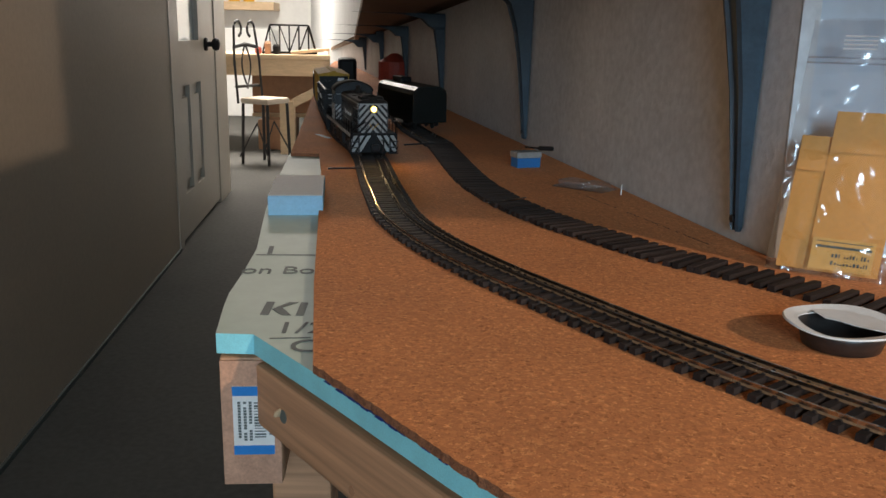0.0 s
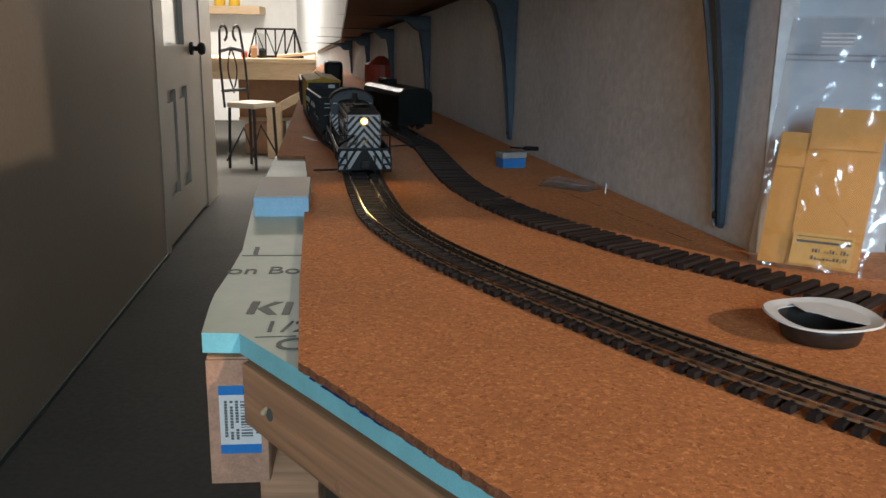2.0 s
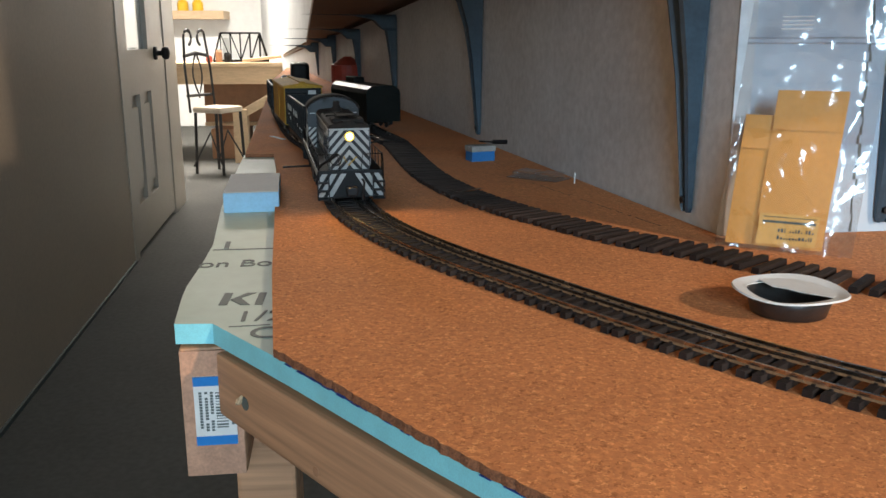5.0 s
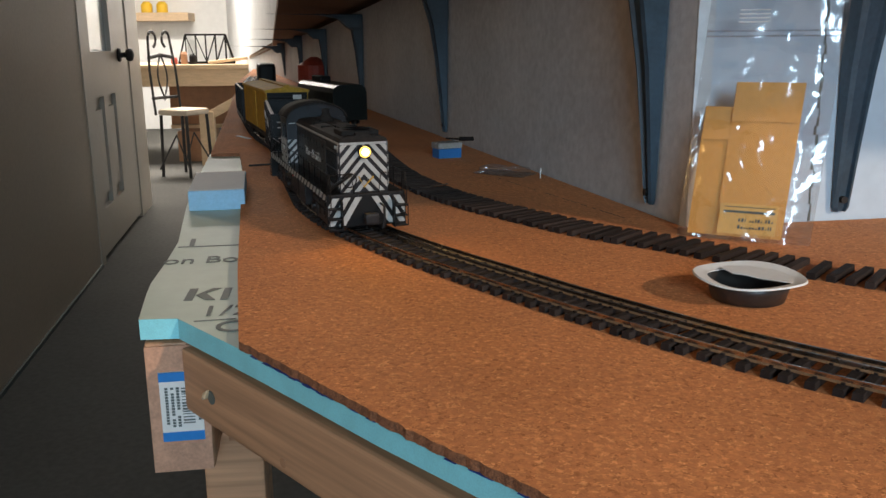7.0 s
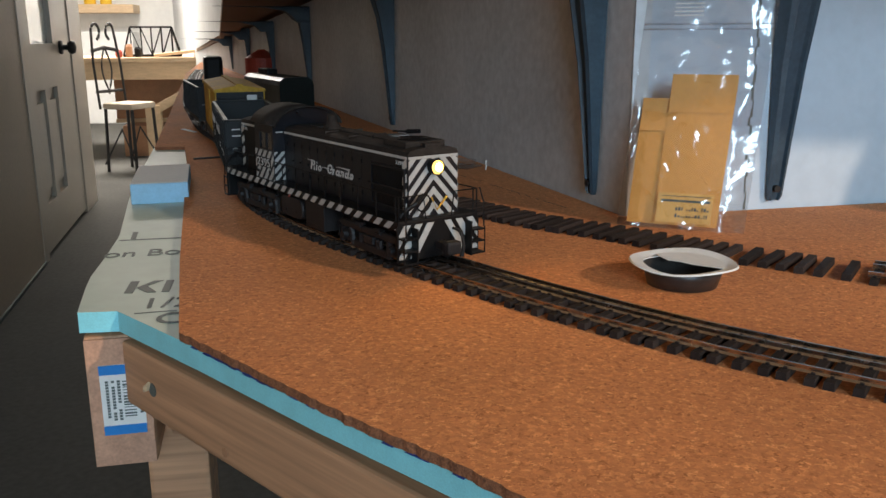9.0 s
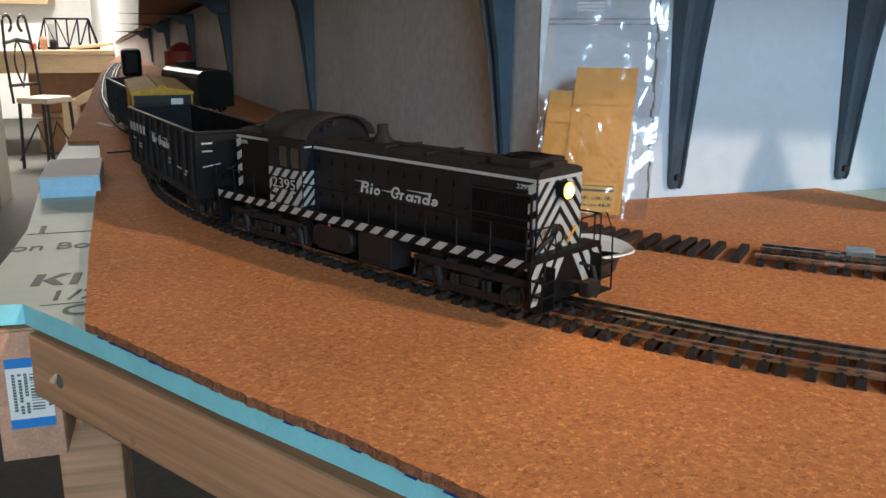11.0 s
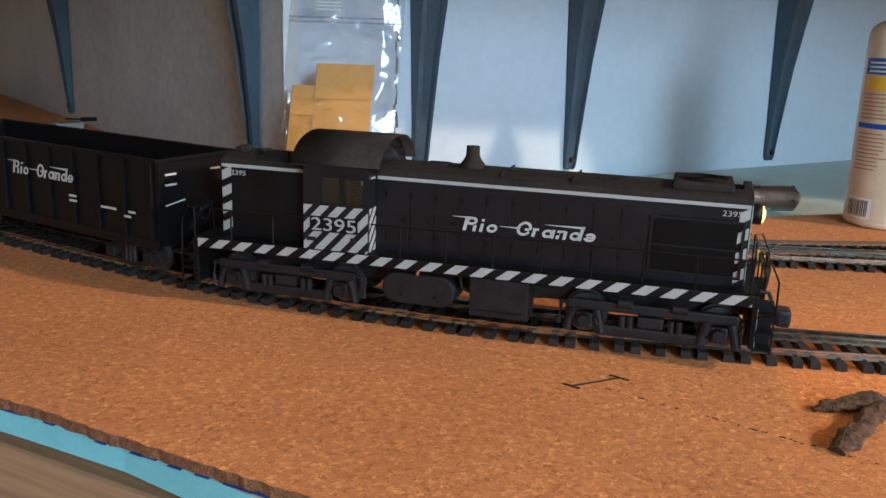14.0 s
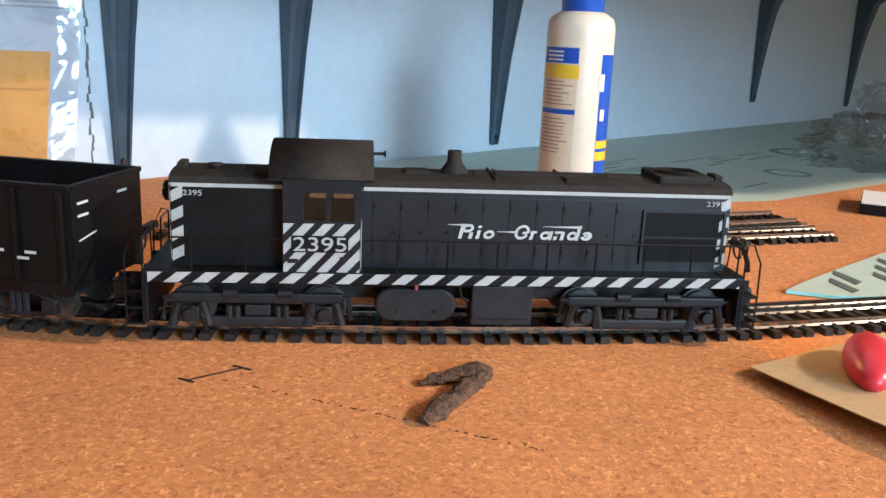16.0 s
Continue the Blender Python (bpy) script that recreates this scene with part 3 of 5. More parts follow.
tagged(obj("paper_facing", box(-0.0265, 0.0265, -0.0595, 0.0615, 0.0, 0.0006, 0, None, pose(-0.114, 0.962, 0.0148, 0, 0, 7)), PAPER_WHITE), "worn white facing sheet on the blue foam block", "paper sheet")

# ---- tracks ----
MAIN = [(-0.467, 4.035), (-0.449, 3.836), (-0.43, 3.637), (-0.41, 3.438), (-0.388, 3.239), (-0.365, 3.04), (-0.34, 2.842), (-0.314, 2.643), (-0.287, 2.445), (-0.259, 2.247), (-0.229, 2.049), (-0.193, 1.853), (-0.156, 1.656), (-0.136, 1.558), (-0.113, 1.461), (-0.086, 1.365), (-0.066, 1.267), (-0.051, 1.168), (-0.037, 1.069), (-0.021, 0.97), (-0.003, 0.872), (0.029, 0.778), (0.073, 0.688), (0.125, 0.603), (0.18, 0.519), (0.241, 0.441), (0.312, 0.37), (0.391, 0.309), (0.474, 0.253), (0.56, 0.202), (0.65, 0.16), (0.742, 0.12), (0.833, 0.079), (0.925, 0.039), (1.017, -0.001), (1.11, -0.04), (1.2, -0.08), (1.3, -0.12)]
S0 = 2.6
MP, MD = spline(MAIN, 0.004)
MS = S0 + 0.004 * np.arange(len(MP))


def rail_strip(P, D, side, z0, h, w):
    bm = bmesh.new()
    prof = [(-w * 0.9, 0), (w * 0.9, 0), (w * 0.35, h * 0.35), (w * 0.35, h * 0.6), (w * 0.5, h * 0.7), (w * 0.5, h), (-w * 0.5, h), (-w * 0.5, h * 0.7), (-w * 0.35, h * 0.6), (-w * 0.35, h * 0.35)]
    rows = []
    for p, d in zip(P, D):
        n = (-d[1], d[0])
        rows.append([bm.verts.new((p[0] + n[0] * (side + o), p[1] + n[1] * (side + o), z0 + z)) for o, z in prof])
    k = len(prof)
    for r0, r1 in zip(rows, rows[1:]):
        for i in range(k):
            bm.faces.new((r0[i], r0[(i + 1) % k], r1[(i + 1) % k], r1[i]))
    bm.faces.new(rows[0])
    bm.faces.new(rows[-1])
    return bm


def tie_mesh(name, length, width, h, material, nubs=True):
    bm = box(-width / 2, width / 2, -length / 2, length / 2, 0, h, 0)
    for v in bm.verts:
        if v.co.z > h / 2:
            v.co.x *= 0.88
    if nubs:
        for y in (-0.016, 0.006, 0.016):
            box(-0.0009, 0.0009, y - 0.0021, y + 0.0021, h, h + 0.0009, 0, bm)
    me = bpy.data.meshes.new(name)
    bm.to_mesh(me)
    bm.free()
    me.materials.append(material)
    return me


def lay_ties(track, P, D, S, s0, s1, step, mesh, joined=False, jitter=0.0):
    bm = bmesh.new()
    verts, faces = [], []
    s = s0
    while s < s1:
        i = int(np.clip(np.searchsorted(S, s), 0, len(P) - 1))
        a = math.degrees(math.atan2(D[i][1], D[i][0]))
        mm = pose(P[i][0] + random.uniform(-1, 1) * jitter, P[i][1] + random.uniform(-1, 1) * jitter, 0.0001, 0, 0, a + random.uniform(-1, 1) * jitter * 2500)
        if joined:
            n = len(verts)
            verts += [mm @ v.co for v in mesh.vertices]
            faces += [[n + k for k in p.vertices] for p in mesh.polygons]
        else:
            o = new("tie", mesh)
            o.parent = track
            o.matrix_basis = mm
        s += step
    if joined:
        me = bpy.data.meshes.new("tie_rest")
        me.from_pydata(verts, [], faces)
        me.materials.append(mesh.materials[0])
        o = new("tie_rest", me)
        o.parent = track
        tagged(o, kind="stuff")


main_track = tagged(empty("railway_track"), "curved three-rail dual-gauge model track with dark ties", "track")
for sd in (-0.0158, 0.0060, 0.0158):
    part("rail", rail_strip(MP, MD, sd, 0.0040, 0.0032, 0.0015), RAIL, main_track)
TIE_MESH = tie_mesh("tie", 0.047, 0.0052, 0.0038, TIE)
lay_ties(main_track, MP, MD, MS, S0, 4.40, 0.0105, TIE_MESH, True)

SIDING = [(-0.14, 2.6), (-0.085, 2.1), (-0.03, 1.7), (0.0, 1.55), (0.032, 1.41), (0.07, 1.11), (0.105, 0.962), (0.144, 0.868), (0.185, 0.798), (0.224, 0.738), (0.266, 0.693), (0.298, 0.655), (0.336, 0.610), (0.392, 0.555), (0.432, 0.522), (0.468, 0.495), (0.55, 0.438), (0.65, 0.378), (0.75, 0.325), (0.865, 0.280)]
SP, SD = spline(SIDING, 0.004)
SS = 0.004 * np.arange(len(SP))
cut = int(np.argmin(np.hypot(SP[:, 0] - 0.402, SP[:, 1] - 0.546)))
far_end = int(np.argmin(np.hypot(SP[:, 0] - 0.03, SP[:, 1] - 1.42)))
siding = tagged(empty("tie_row"), "row of loose dark-stained wooden ties awaiting rails", "ties")
WOOD_MESH = tie_mesh("tie", 0.041, 0.0062, 0.0045, WOOD_TIE, False)
siding2 = tagged(empty("railway_track"), "bright-railed model track with dark ties and rail joiners", "track")
for sd in (-0.0158, 0.0060, 0.0158):
    part("rail", rail_strip(SP[cut:], SD[cut:], sd, 0.0040, 0.0032, 0.0015), RAIL, siding2)
a = math.degrees(math.atan2(SD[cut + 16][1], SD[cut + 16][0]))
for dx in (-0.0158, 0.006, 0.0158):
    part("rail_joiner", box(-0.006, 0.006, dx - 0.0016, dx + 0.0016, 0.0046, 0.0068, 0.0003, None, pose(SP[cut + 12][0], SP[cut + 12][1], 0, 0, 0, a)), CHROME, siding2, "shiny metal rail joiner")
part("rail_block", box(-0.009, 0.009, 0.012, 0.026, 0.004, 0.0095, 0.0006, None, pose(SP[cut + 16][0], SP[cut + 16][1], 0, 0, 0, a)), ALU, siding2, "small metal block clipped over the rails")
BRANCH = [(0.500, 0.476), (0.56, 0.446), (0.66, 0.404), (0.77, 0.364), (0.885, 0.326)]
BP, BDIR = spline(BRANCH, 0.004)
BS = 0.004 * np.arange(len(BP))
branch = tagged(empty("railway_track"), "rusty-railed branch of model track beside the siding", "track")
for sd in (-0.0158, 0.0158):
    part("rail", rail_strip(BP, BDIR, sd, 0.0041, 0.0032, 0.0013), RUSTY_RAIL, branch)
far_track = tagged(empty("railway_track"), "model track in shadow along the wall", "track")
for sd in (-0.0158, 0.0158):
    part("rail", rail_strip(SP[:far_end], SD[:far_end], sd, 0.0040, 0.0032, 0.0015), RAIL, far_track)

# ---- train ----
LOCO = tagged(empty("diesel_locomotive"), "black road-switcher model locomotive with white chevron stripes and lit headlight", "locomotive")


def add_stripes(parent, y, x0, x1, z0, z1, pitch, width, lean, normal, name="stripe"):
    """Slanted white bars on an upright face at y, clipped to the panel."""
    bm = bmesh.new()
    x = x0 - (z1 - z0) * lean - pitch
    while x < x1 + pitch:
        pts = [(x, z0), (x + width, z0), (x + width + (z1 - z0) * lean, z1), (x + (z1 - z0) * lean, z1)]
        pts = clip(clip(pts, 0, x0, 1), 0, x1, -1)
        if len(pts) >= 3:
            plate([(px, y, pz) for px, pz in pts], 0.0003, normal, bm)
        x += pitch
    return part(name, bm, STRIPE, parent, "white warning stripes")


def clip(poly, axis, limit, sign):
    out = []
    for i, p in enumerate(poly):
        q = poly[(i + 1) % len(poly)]
        pi, qi = (p[axis] - limit) * sign >= 0, (q[axis] - limit) * sign >= 0
        if pi:
            out.append(p)
        if pi != qi:
            u = (limit - p[axis]) / (q[axis] - p[axis])
            out.append((p[0] + (q[0] - p[0]) * u, p[1] + (q[1] - p[1]) * u))
    return out


def hood_shell(x0, x1, half, z0, z1, ztop, bm=None):
    bm = bm or bmesh.new()
    prof = [(-half, z0), (-half, z1), (-half * 0.93, z1 + (ztop - z1) * 0.55), (-half * 0.7, ztop - 0.0006), (-half * 0.35, ztop), (half * 0.35, ztop), (half * 0.7, ztop - 0.0006), (half * 0.93, z1 + (ztop - z1) * 0.55), (half, z1), (half, z0)]
    a = [bm.verts.new((x0, y, z)) for y, z in prof]
    b = [bm.verts.new((x1, y, z)) for y, z in prof]
    for i in range(len(prof)):
        j = (i + 1) % len(prof)
        bm.faces.new((a[i], a[j], b[j], b[i]))
    bm.faces.new(a)
    bm.faces.new(b)
    return bm


def bar_words(parent, x, z, y, length, h, normal, name="lettering", mirror=1):
    """A speed-lettered mark as slanted silver loops and bars with streaks."""
    bm = bmesh.new()
    sk = 0.24

    def at(u, v):
        return (x + mirror * (u * length + v * h * sk), y, z + v * h)

    def bar(u, w, v0, v1):
        plate([at(u, v0), at(u + w, v0), at(u + w, v1), at(u, v1)], 0.0003, normal, bm)

    def loop(u, w, v0, v1, t=0.019):
        n = 18
        mid, cu, tv = (v0 + v1) / 2, u + w / 2, t * length / h
        ring = [(math.cos(k * math.tau / n), math.sin(k * math.tau / n)) for k in range(n + 1)]
        for (c0, s0), (c1, s1) in zip(ring, ring[1:]):
            a, b = w / 2, (v1 - v0) / 2
            plate([at(cu + c0 * a, mid + s0 * b), at(cu + c1 * a, mid + s1 * b), at(cu + c1 * (a - t), mid + s1 * (b - tv)), at(cu + c0 * (a - t), mid + s0 * (b - tv))], 0.0003, normal, bm)

    bar(0.0, 0.026, 0.0, 1.0)
    loop(0.012, 0.085, 0.42, 1.0)
    bar(0.075, 0.026, 0.0, 0.42)
    bar(0.128, 0.024, 0.0, 0.58)
    bar(0.128, 0.022, 0.74, 0.90)
    loop(0.180, 0.080, 0.0, 0.60)
    loop(0.405, 0.110, 0.0, 1.0)
    bar(0.465, 0.050, 0.38, 0.54)
    bar(0.525, 0.024, 0.0, 0.60)
    bar(0.545, 0.024, 0.44, 0.60)
    loop(0.600, 0.080, 0.0, 0.60)
    bar(0.668, 0.022, 0.0, 0.60)
    bar(0.705, 0.024, 0.0, 0.60)
    bar(0.722, 0.045, 0.46, 0.60)
    bar(0.755, 0.024, 0.0, 0.56)
    loop(0.803, 0.078, 0.0, 0.60)
    bar(0.868, 0.024, 0.0, 1.0)
    loop(0.905, 0.085, 0.0, 0.60)
    bar(0.92, 0.060, 0.24, 0.36)
    for u0, u1, v, tip, end in ((-0.105, 0.06, 0.93, 0.02, 0.14), (0.27, 0.43, 0.50, 0.02, 0.12), (0.60, 0.895, 0.90, 0.02, 0.16)):
        plate([at(u0, v), at(u1, v - end / 2), at(u1, v + end / 2), at(u0, v + tip)], 0.0003, normal, bm)
    return part(name, bm, SILVER, parent, "silver speed lettering")


RT = 0.0073
part("frame_sill", box(-0.146, 0.146, -0.0315, 0.0315, 0.0328, 0.0384, 0.0006), BLACK, LOCO)
part("long_hood", hood_shell(-0.0455, 0.141, 0.0195, 0.0384, 0.0775, 0.0832), HOOD, LOCO)
part("short_hood", hood_shell(-0.136, -0.0825, 0.0195, 0.0384, 0.0775, 0.0832), BLACK, LOCO)
bm = hood_shell(-0.0450, 0.1414, 0.0198, 0.0786, 0.0790, 0.0836)
part("hood_roof", bm, ROOF, LOCO, "soot-brown weathered hood roof")
part("hood_roof", hood_shell(-0.1364, -0.0830, 0.0198, 0.0786, 0.0790, 0.0836), ROOF, LOCO, "soot-brown weathered hood roof")
for sg in (-1, 1):
    nrm = (0, sg, 0)
    bm = plate([(-0.0445, sg * 0.0196, 0.0768), (0.1405, sg * 0.0196, 0.0768), (0.1405, sg * 0.0196, 0.0786), (-0.0445, sg * 0.0196, 0.0786)], 0.0004, nrm)
    plate([(-0.1355, sg * 0.0196, 0.0768), (-0.0835, sg * 0.0196, 0.0768), (-0.0835, sg * 0.0196, 0.0786), (-0.1355, sg * 0.0196, 0.0786)], 0.0004, nrm, bm)
    part("roof_line", bm, STRIPE, LOCO, "thin white line under the roof")
    # hood doors
    for i in range(10):
        x = -0.040 + i * 0.0135
        bm = box(x, x + 0.0131, sg * 0.0195 - 0.0003, sg * 0.0195 + 0.0002, 0.0405, 0.0745, 0.0001)
        part("hood_door", bm, HOOD, LOCO)
        bm = box(x + 0.0095, x + 0.0112, sg * 0.0203 - 0.0004, sg * 0.0203 + 0.0004, 0.056, 0.0572)
        box(x + 0.0002, x + 0.0012, sg * 0.0203 - 0.0003, sg * 0.0203 + 0.0003, 0.068, 0.071, 0, bm)
        box(x + 0.0002, x + 0.0012, sg * 0.0203 - 0.0003, sg * 0.0203 + 0.0003, 0.046, 0.049, 0, bm)
        part("latch", bm, BLACK, LOCO)
    bm = bmesh.new()
    for x0, x1, z0, z1 in ((0.0955, 0.0968, 0.0425, 0.0705), (0.1377, 0.139, 0.0425, 0.0705), (0.0968, 0.1377, 0.0692, 0.0705), (0.0968, 0.1377, 0.0425, 0.0438), (0.0968, 0.1377, 0.0560, 0.0568)):
        box(x0, x1, sg * 0.0203 - 0.0007, sg * 0.0203 + 0.0007, z0, z1, 0, bm)
    part("grille_frame", bm, HOOD, LOCO)
    bm = box(0.0968, 0.1377, sg * 0.0196 - 0.0002, sg * 0.0196 + 0.0002, 0.0438, 0.0692)
    for i in range(44):
        x = 0.0972 + i * 0.00092
        box(x, x + 0.0005, sg * 0.0199 - 0.0003, sg * 0.0199 + 0.0003, 0.0438, 0.0692, 0, bm)
    part("grille_slats", bm, BLACK, LOCO, "black radiator shutters")
    bar_words(LOCO, 0.0022 if sg < 0 else 0.070, 0.0540, sg * 0.0201, 0.068, 0.0074, nrm, mirror=1 if sg < 0 else -1)
    # sill stripes, corner stripes, cab panel
    add_stripes(LOCO, sg * 0.0316, -0.145, 0.145, 0.0332, 0.0382, 0.0134, 0.0068, 1.25, nrm)
    add_stripes(LOCO, sg * 0.0296, -0.0822, -0.0460, 0.0382, 0.0622, 0.0095, 0.0052, 0.95, nrm)
    for xa, xb in ((0.1358, 0.1405), (-0.1355, -0.1300)):
        bm = bmesh.new()
        for k in range(4):
            z = 0.0405 + k * 0.0096
            plate([(xa, sg * 0.0200, z), (xb, sg * 0.0200, z + 0.0028), (xb, sg * 0.0200, z + 0.0082), (xa, sg * 0.0200, z + 0.0054)], 0.0003, nrm, bm)
        part("stripe", bm, STRIPE, LOCO, "white corner stripes")
    rz = 0 if sg < 0 else 180
    sx = -0.0780 if sg < 0 else -0.0520
    part("number_panel", box(-0.0785, -0.0515, sg * 0.0300 - 0.0002, sg * 0.0300 + 0.0002, 0.0482, 0.0564), BLACK, LOCO)
    lettering("2395", 0.0068, pose(sx, sg * 0.0305, 0.0490, 90, 0, rz), STRIPE, LOCO, squeeze=1.36)
    part("builder_plate", box(-0.0804, -0.0752, sg * 0.0300 - 0.0003, sg * 0.0300 + 0.0003, 0.0428, 0.0450, 0.0002), GRIME, LOCO, "small grimy builder plate")
    part("cab_vent", box(-0.0556, -0.0530, sg * 0.0300 - 0.0003, sg * 0.0300 + 0.0003, 0.0425, 0.0462, 0.0002), GRIME, LOCO)
    for x0 in ((0.1278, -0.1300) if sg < 0 else (0.1366, -0.1212)):
        lettering("2395", 0.0026, pose(x0, sg * 0.0205, 0.0728, 90, 0, rz), STRIPE, LOCO, squeeze=1.25)
    # handrail
    hr = part("handrail", tube([(-0.143, sg * 0.0305, 0.0545), (0.146, sg * 0.0305, 0.0545)], 0.00045, 6), BLACK, LOCO) if sg > 0 else part("handrail", tube([(-0.044, sg * 0.0305, 0.0548), (0.146, sg * 0.0305, 0.0548)], 0.00045, 6), BLACK, LOCO)
    for i in range(8):
        x = -0.028 + i * 0.0245
        part("stanchion", tube([(x, sg * 0.0305, 0.034), (x, sg * 0.0305, 0.0550)], 0.0005, 6), BLACK, LOCO)
    for x in (-0.125, -0.10):
        part("stanchion", tube([(x, sg * 0.0305, 0.034), (x, sg * 0.0305, 0.0550)], 0.0005, 6), BLACK, LOCO)
    part("handrail", tube([(-0.134, sg * 0.0305, 0.0548), (-0.084, sg * 0.0305, 0.0548)], 0.00045, 6), BLACK, LOCO)
    # underframe boxes
    rim = [(-0.0302 - 0.0083 * math.cos(a), 0.0218 + 0.0083 * math.sin(a)) for a in np.linspace(-math.pi / 2, math.pi / 2, 11)]
    rim += [(-0.0063 + 0.0083 * math.cos(a), 0.0218 + 0.0083 * math.sin(a)) for a in np.linspace(math.pi / 2, -math.pi / 2, 11)]
    bm = bmesh.new()
    rings = [[bm.verts.new((-0.0183 + (px + 0.0183) * k, sg * py, 0.0218 + (pz - 0.0218) * k)) for px, pz in rim] for py, k in ((0.0110, 1.0), (0.0272, 1.0), (0.0284, 0.97), (0.0287, 0.92))]
    for r0, r1 in zip(rings, rings[1:]):
        for k in range(len(rim)):
            bm.faces.new((r0[k], r0[(k + 1) % len(rim)], r1[(k + 1) % len(rim)], r1[k]))
    bm.faces.new(rings[-1])
    tank = part("fuel_tank", bm, GRIME, LOCO, "grimy round-ended air tank")
    for bx in (-0.0275, -0.0090):
        part("bolt", tube([(bx, sg * 0.0284, 0.0185), (bx, sg * 0.0294, 0.0185)], 0.0007, 8), BLACK, tank)
    part("drain_valve", tube([(-0.0183, sg * 0.0290, 0.0332), (-0.0183, sg * 0.0300, 0.0300)], 0.0010, 8), RED, LOCO, "dull red valve")
    part("pipe", tube([(0.0035, sg * 0.026, 0.0320), (0.0045, sg * 0.026, 0.0250), (0.0090, sg * 0.026, 0.0235)], 0.0010, 8), BLACK, LOCO)
    part("box_seam", box(0.0120, 0.0375, sg * 0.0296 - 0.0002, sg * 0.0296 + 0.0002, 0.0150, 0.0155), BLACK, LOCO)
    part("battery_box", box(0.0095, 0.0400, sg * 0.0210 - 0.0085, sg * 0.0210 + 0.0085, 0.0120, 0.0320, 0.0006), GRIME, LOCO, "grimy square battery box")
    part("pipe", tube([(-0.044, sg * 0.028, 0.0318), (0.052, sg * 0.028, 0.0318)], 0.0008, 6), BLACK, LOCO)
part("centre_sill", box(-0.13, 0.13, -0.011, 0.011, 0.020, 0.0328), GRIME, LOCO)
# cab with arched roof
bm = bmesh.new()
for sg in (-1, 1):
    box(-0.0825, -0.0457, sg * 0.0288 - 0.0007, sg * 0.0288 + 0.0007, 0.0384, 0.0632, 0, bm)
    box(-0.0825, -0.0457, sg * 0.0288 - 0.0007, sg * 0.0288 + 0.0007, 0.0770, 0.0830, 0, bm)
    for x0, x1 in ((-0.0825, -0.0728), (-0.0622, -0.0600), (-0.0490, -0.0457)):
        box(x0, x1, sg * 0.0288 - 0.0007, sg * 0.0288 + 0.0007, 0.0632, 0.0770, 0, bm)
for x in (-0.0818, -0.0464):
    box(x - 0.0007, x + 0.0007, -0.0281, 0.0281, 0.0384, 0.084, 0, bm)
part("cab", bm, HOOD, LOCO)
for sg in (-1, 1):
    for x0, x1 in ((-0.0728, -0.0622), (-0.0600, -0.0490)):
        pane = part("window", box(x0, x1, sg * 0.0284 - 0.0002, sg * 0.0284 + 0.0002, 0.0632, 0.0770), CAB_GLASS, LOCO, "clear cab window")
bm = bmesh.new()
N = 14
for x0, x1, rr, t in ((-0.0890, -0.0400, 0.0308, 0.0009),):
    ring = [[], []]
    for j, x in enumerate((x0, x1)):
        for k in range(N + 1):
            a = math.pi * (0.04 + 0.92 * k / N)
            ring[j].append((bm.verts.new((x, rr * math.cos(a), 0.0815 + 0.0168 * math.sin(a))), bm.verts.new((x, (rr - 0.0012) * math.cos(a), 0.0803 + 0.0168 * math.sin(a)))))
    for k in range(N):
        for s in (0, 1):
            bm.faces.new((ring[0][k][s], ring[0][k + 1][s], ring[1][k + 1][s], ring[1][k][s]))
        for j in (0, 1):
            bm.faces.new((ring[j][k][0], ring[j][k + 1][0], ring[j][k + 1][1], ring[j][k][1]))
part("cab_roof", bm, ROOF, LOCO, "sooty arched cab roof", True)
for x in (-0.0818, -0.0464):
    bm = bmesh.new()
    prof = [(0.0281 * math.cos(math.pi * k / 12), 0.0836 + 0.0130 * math.sin(math.pi * k / 12)) for k in range(13)]
    a = [bm.verts.new((x - 0.0006, y, z)) for y, z in prof]
    b = [bm.verts.new((x + 0.0006, y, z)) for y, z in prof]
    bm.faces.new(a)
    bm.faces.new(b)
    for i in range(13):
        bm.faces.new((a[i], a[(i + 1) % 13], b[(i + 1) % 13], b[i]))
    part("cab_bulkhead", bm, HOOD, LOCO)
for sg in (-1, 1):
    bm = plate([(-0.0464 + 0.0008, sg * 0.021, 0.0775), (-0.0464 + 0.0008, sg * 0.027, 0.0775), (-0.0464 + 0.0008, sg * 0.027, 0.0785), (-0.0464 + 0.0008, sg * 0.021, 0.0785)], 0.0002, (1, 0, 0))
    part("cab_line", bm, STRIPE, LOCO)
    bm = bmesh.new()
    for k in range(5):
        z = 0.0340 + k * 0.0072
        pts = clip(clip([(sg * 0.0290, z - 0.004), (sg * 0.0200, z + 0.005), (sg * 0.0200, z + 0.0088), (sg * 0.0290, z - 0.0002)], 1, 0.0392, 1), 1, 0.0622, -1)
        if len(pts) >= 3:
            plate([(-0.0455, py, pz) for py, pz in pts], 0.0003, (1, 0, 0), bm)
    part("stripe", bm, STRIPE, LOCO, "white stripes on the cab front")
part("horn", tube([(-0.041, -0.010, 0.0935), (-0.0352, -0.010, 0.0935), (-0.0340, -0.010, 0.0935)], [0.0007, 0.0008, 0.0022], 8), GRIME, LOCO, "air horn on the cab roof")
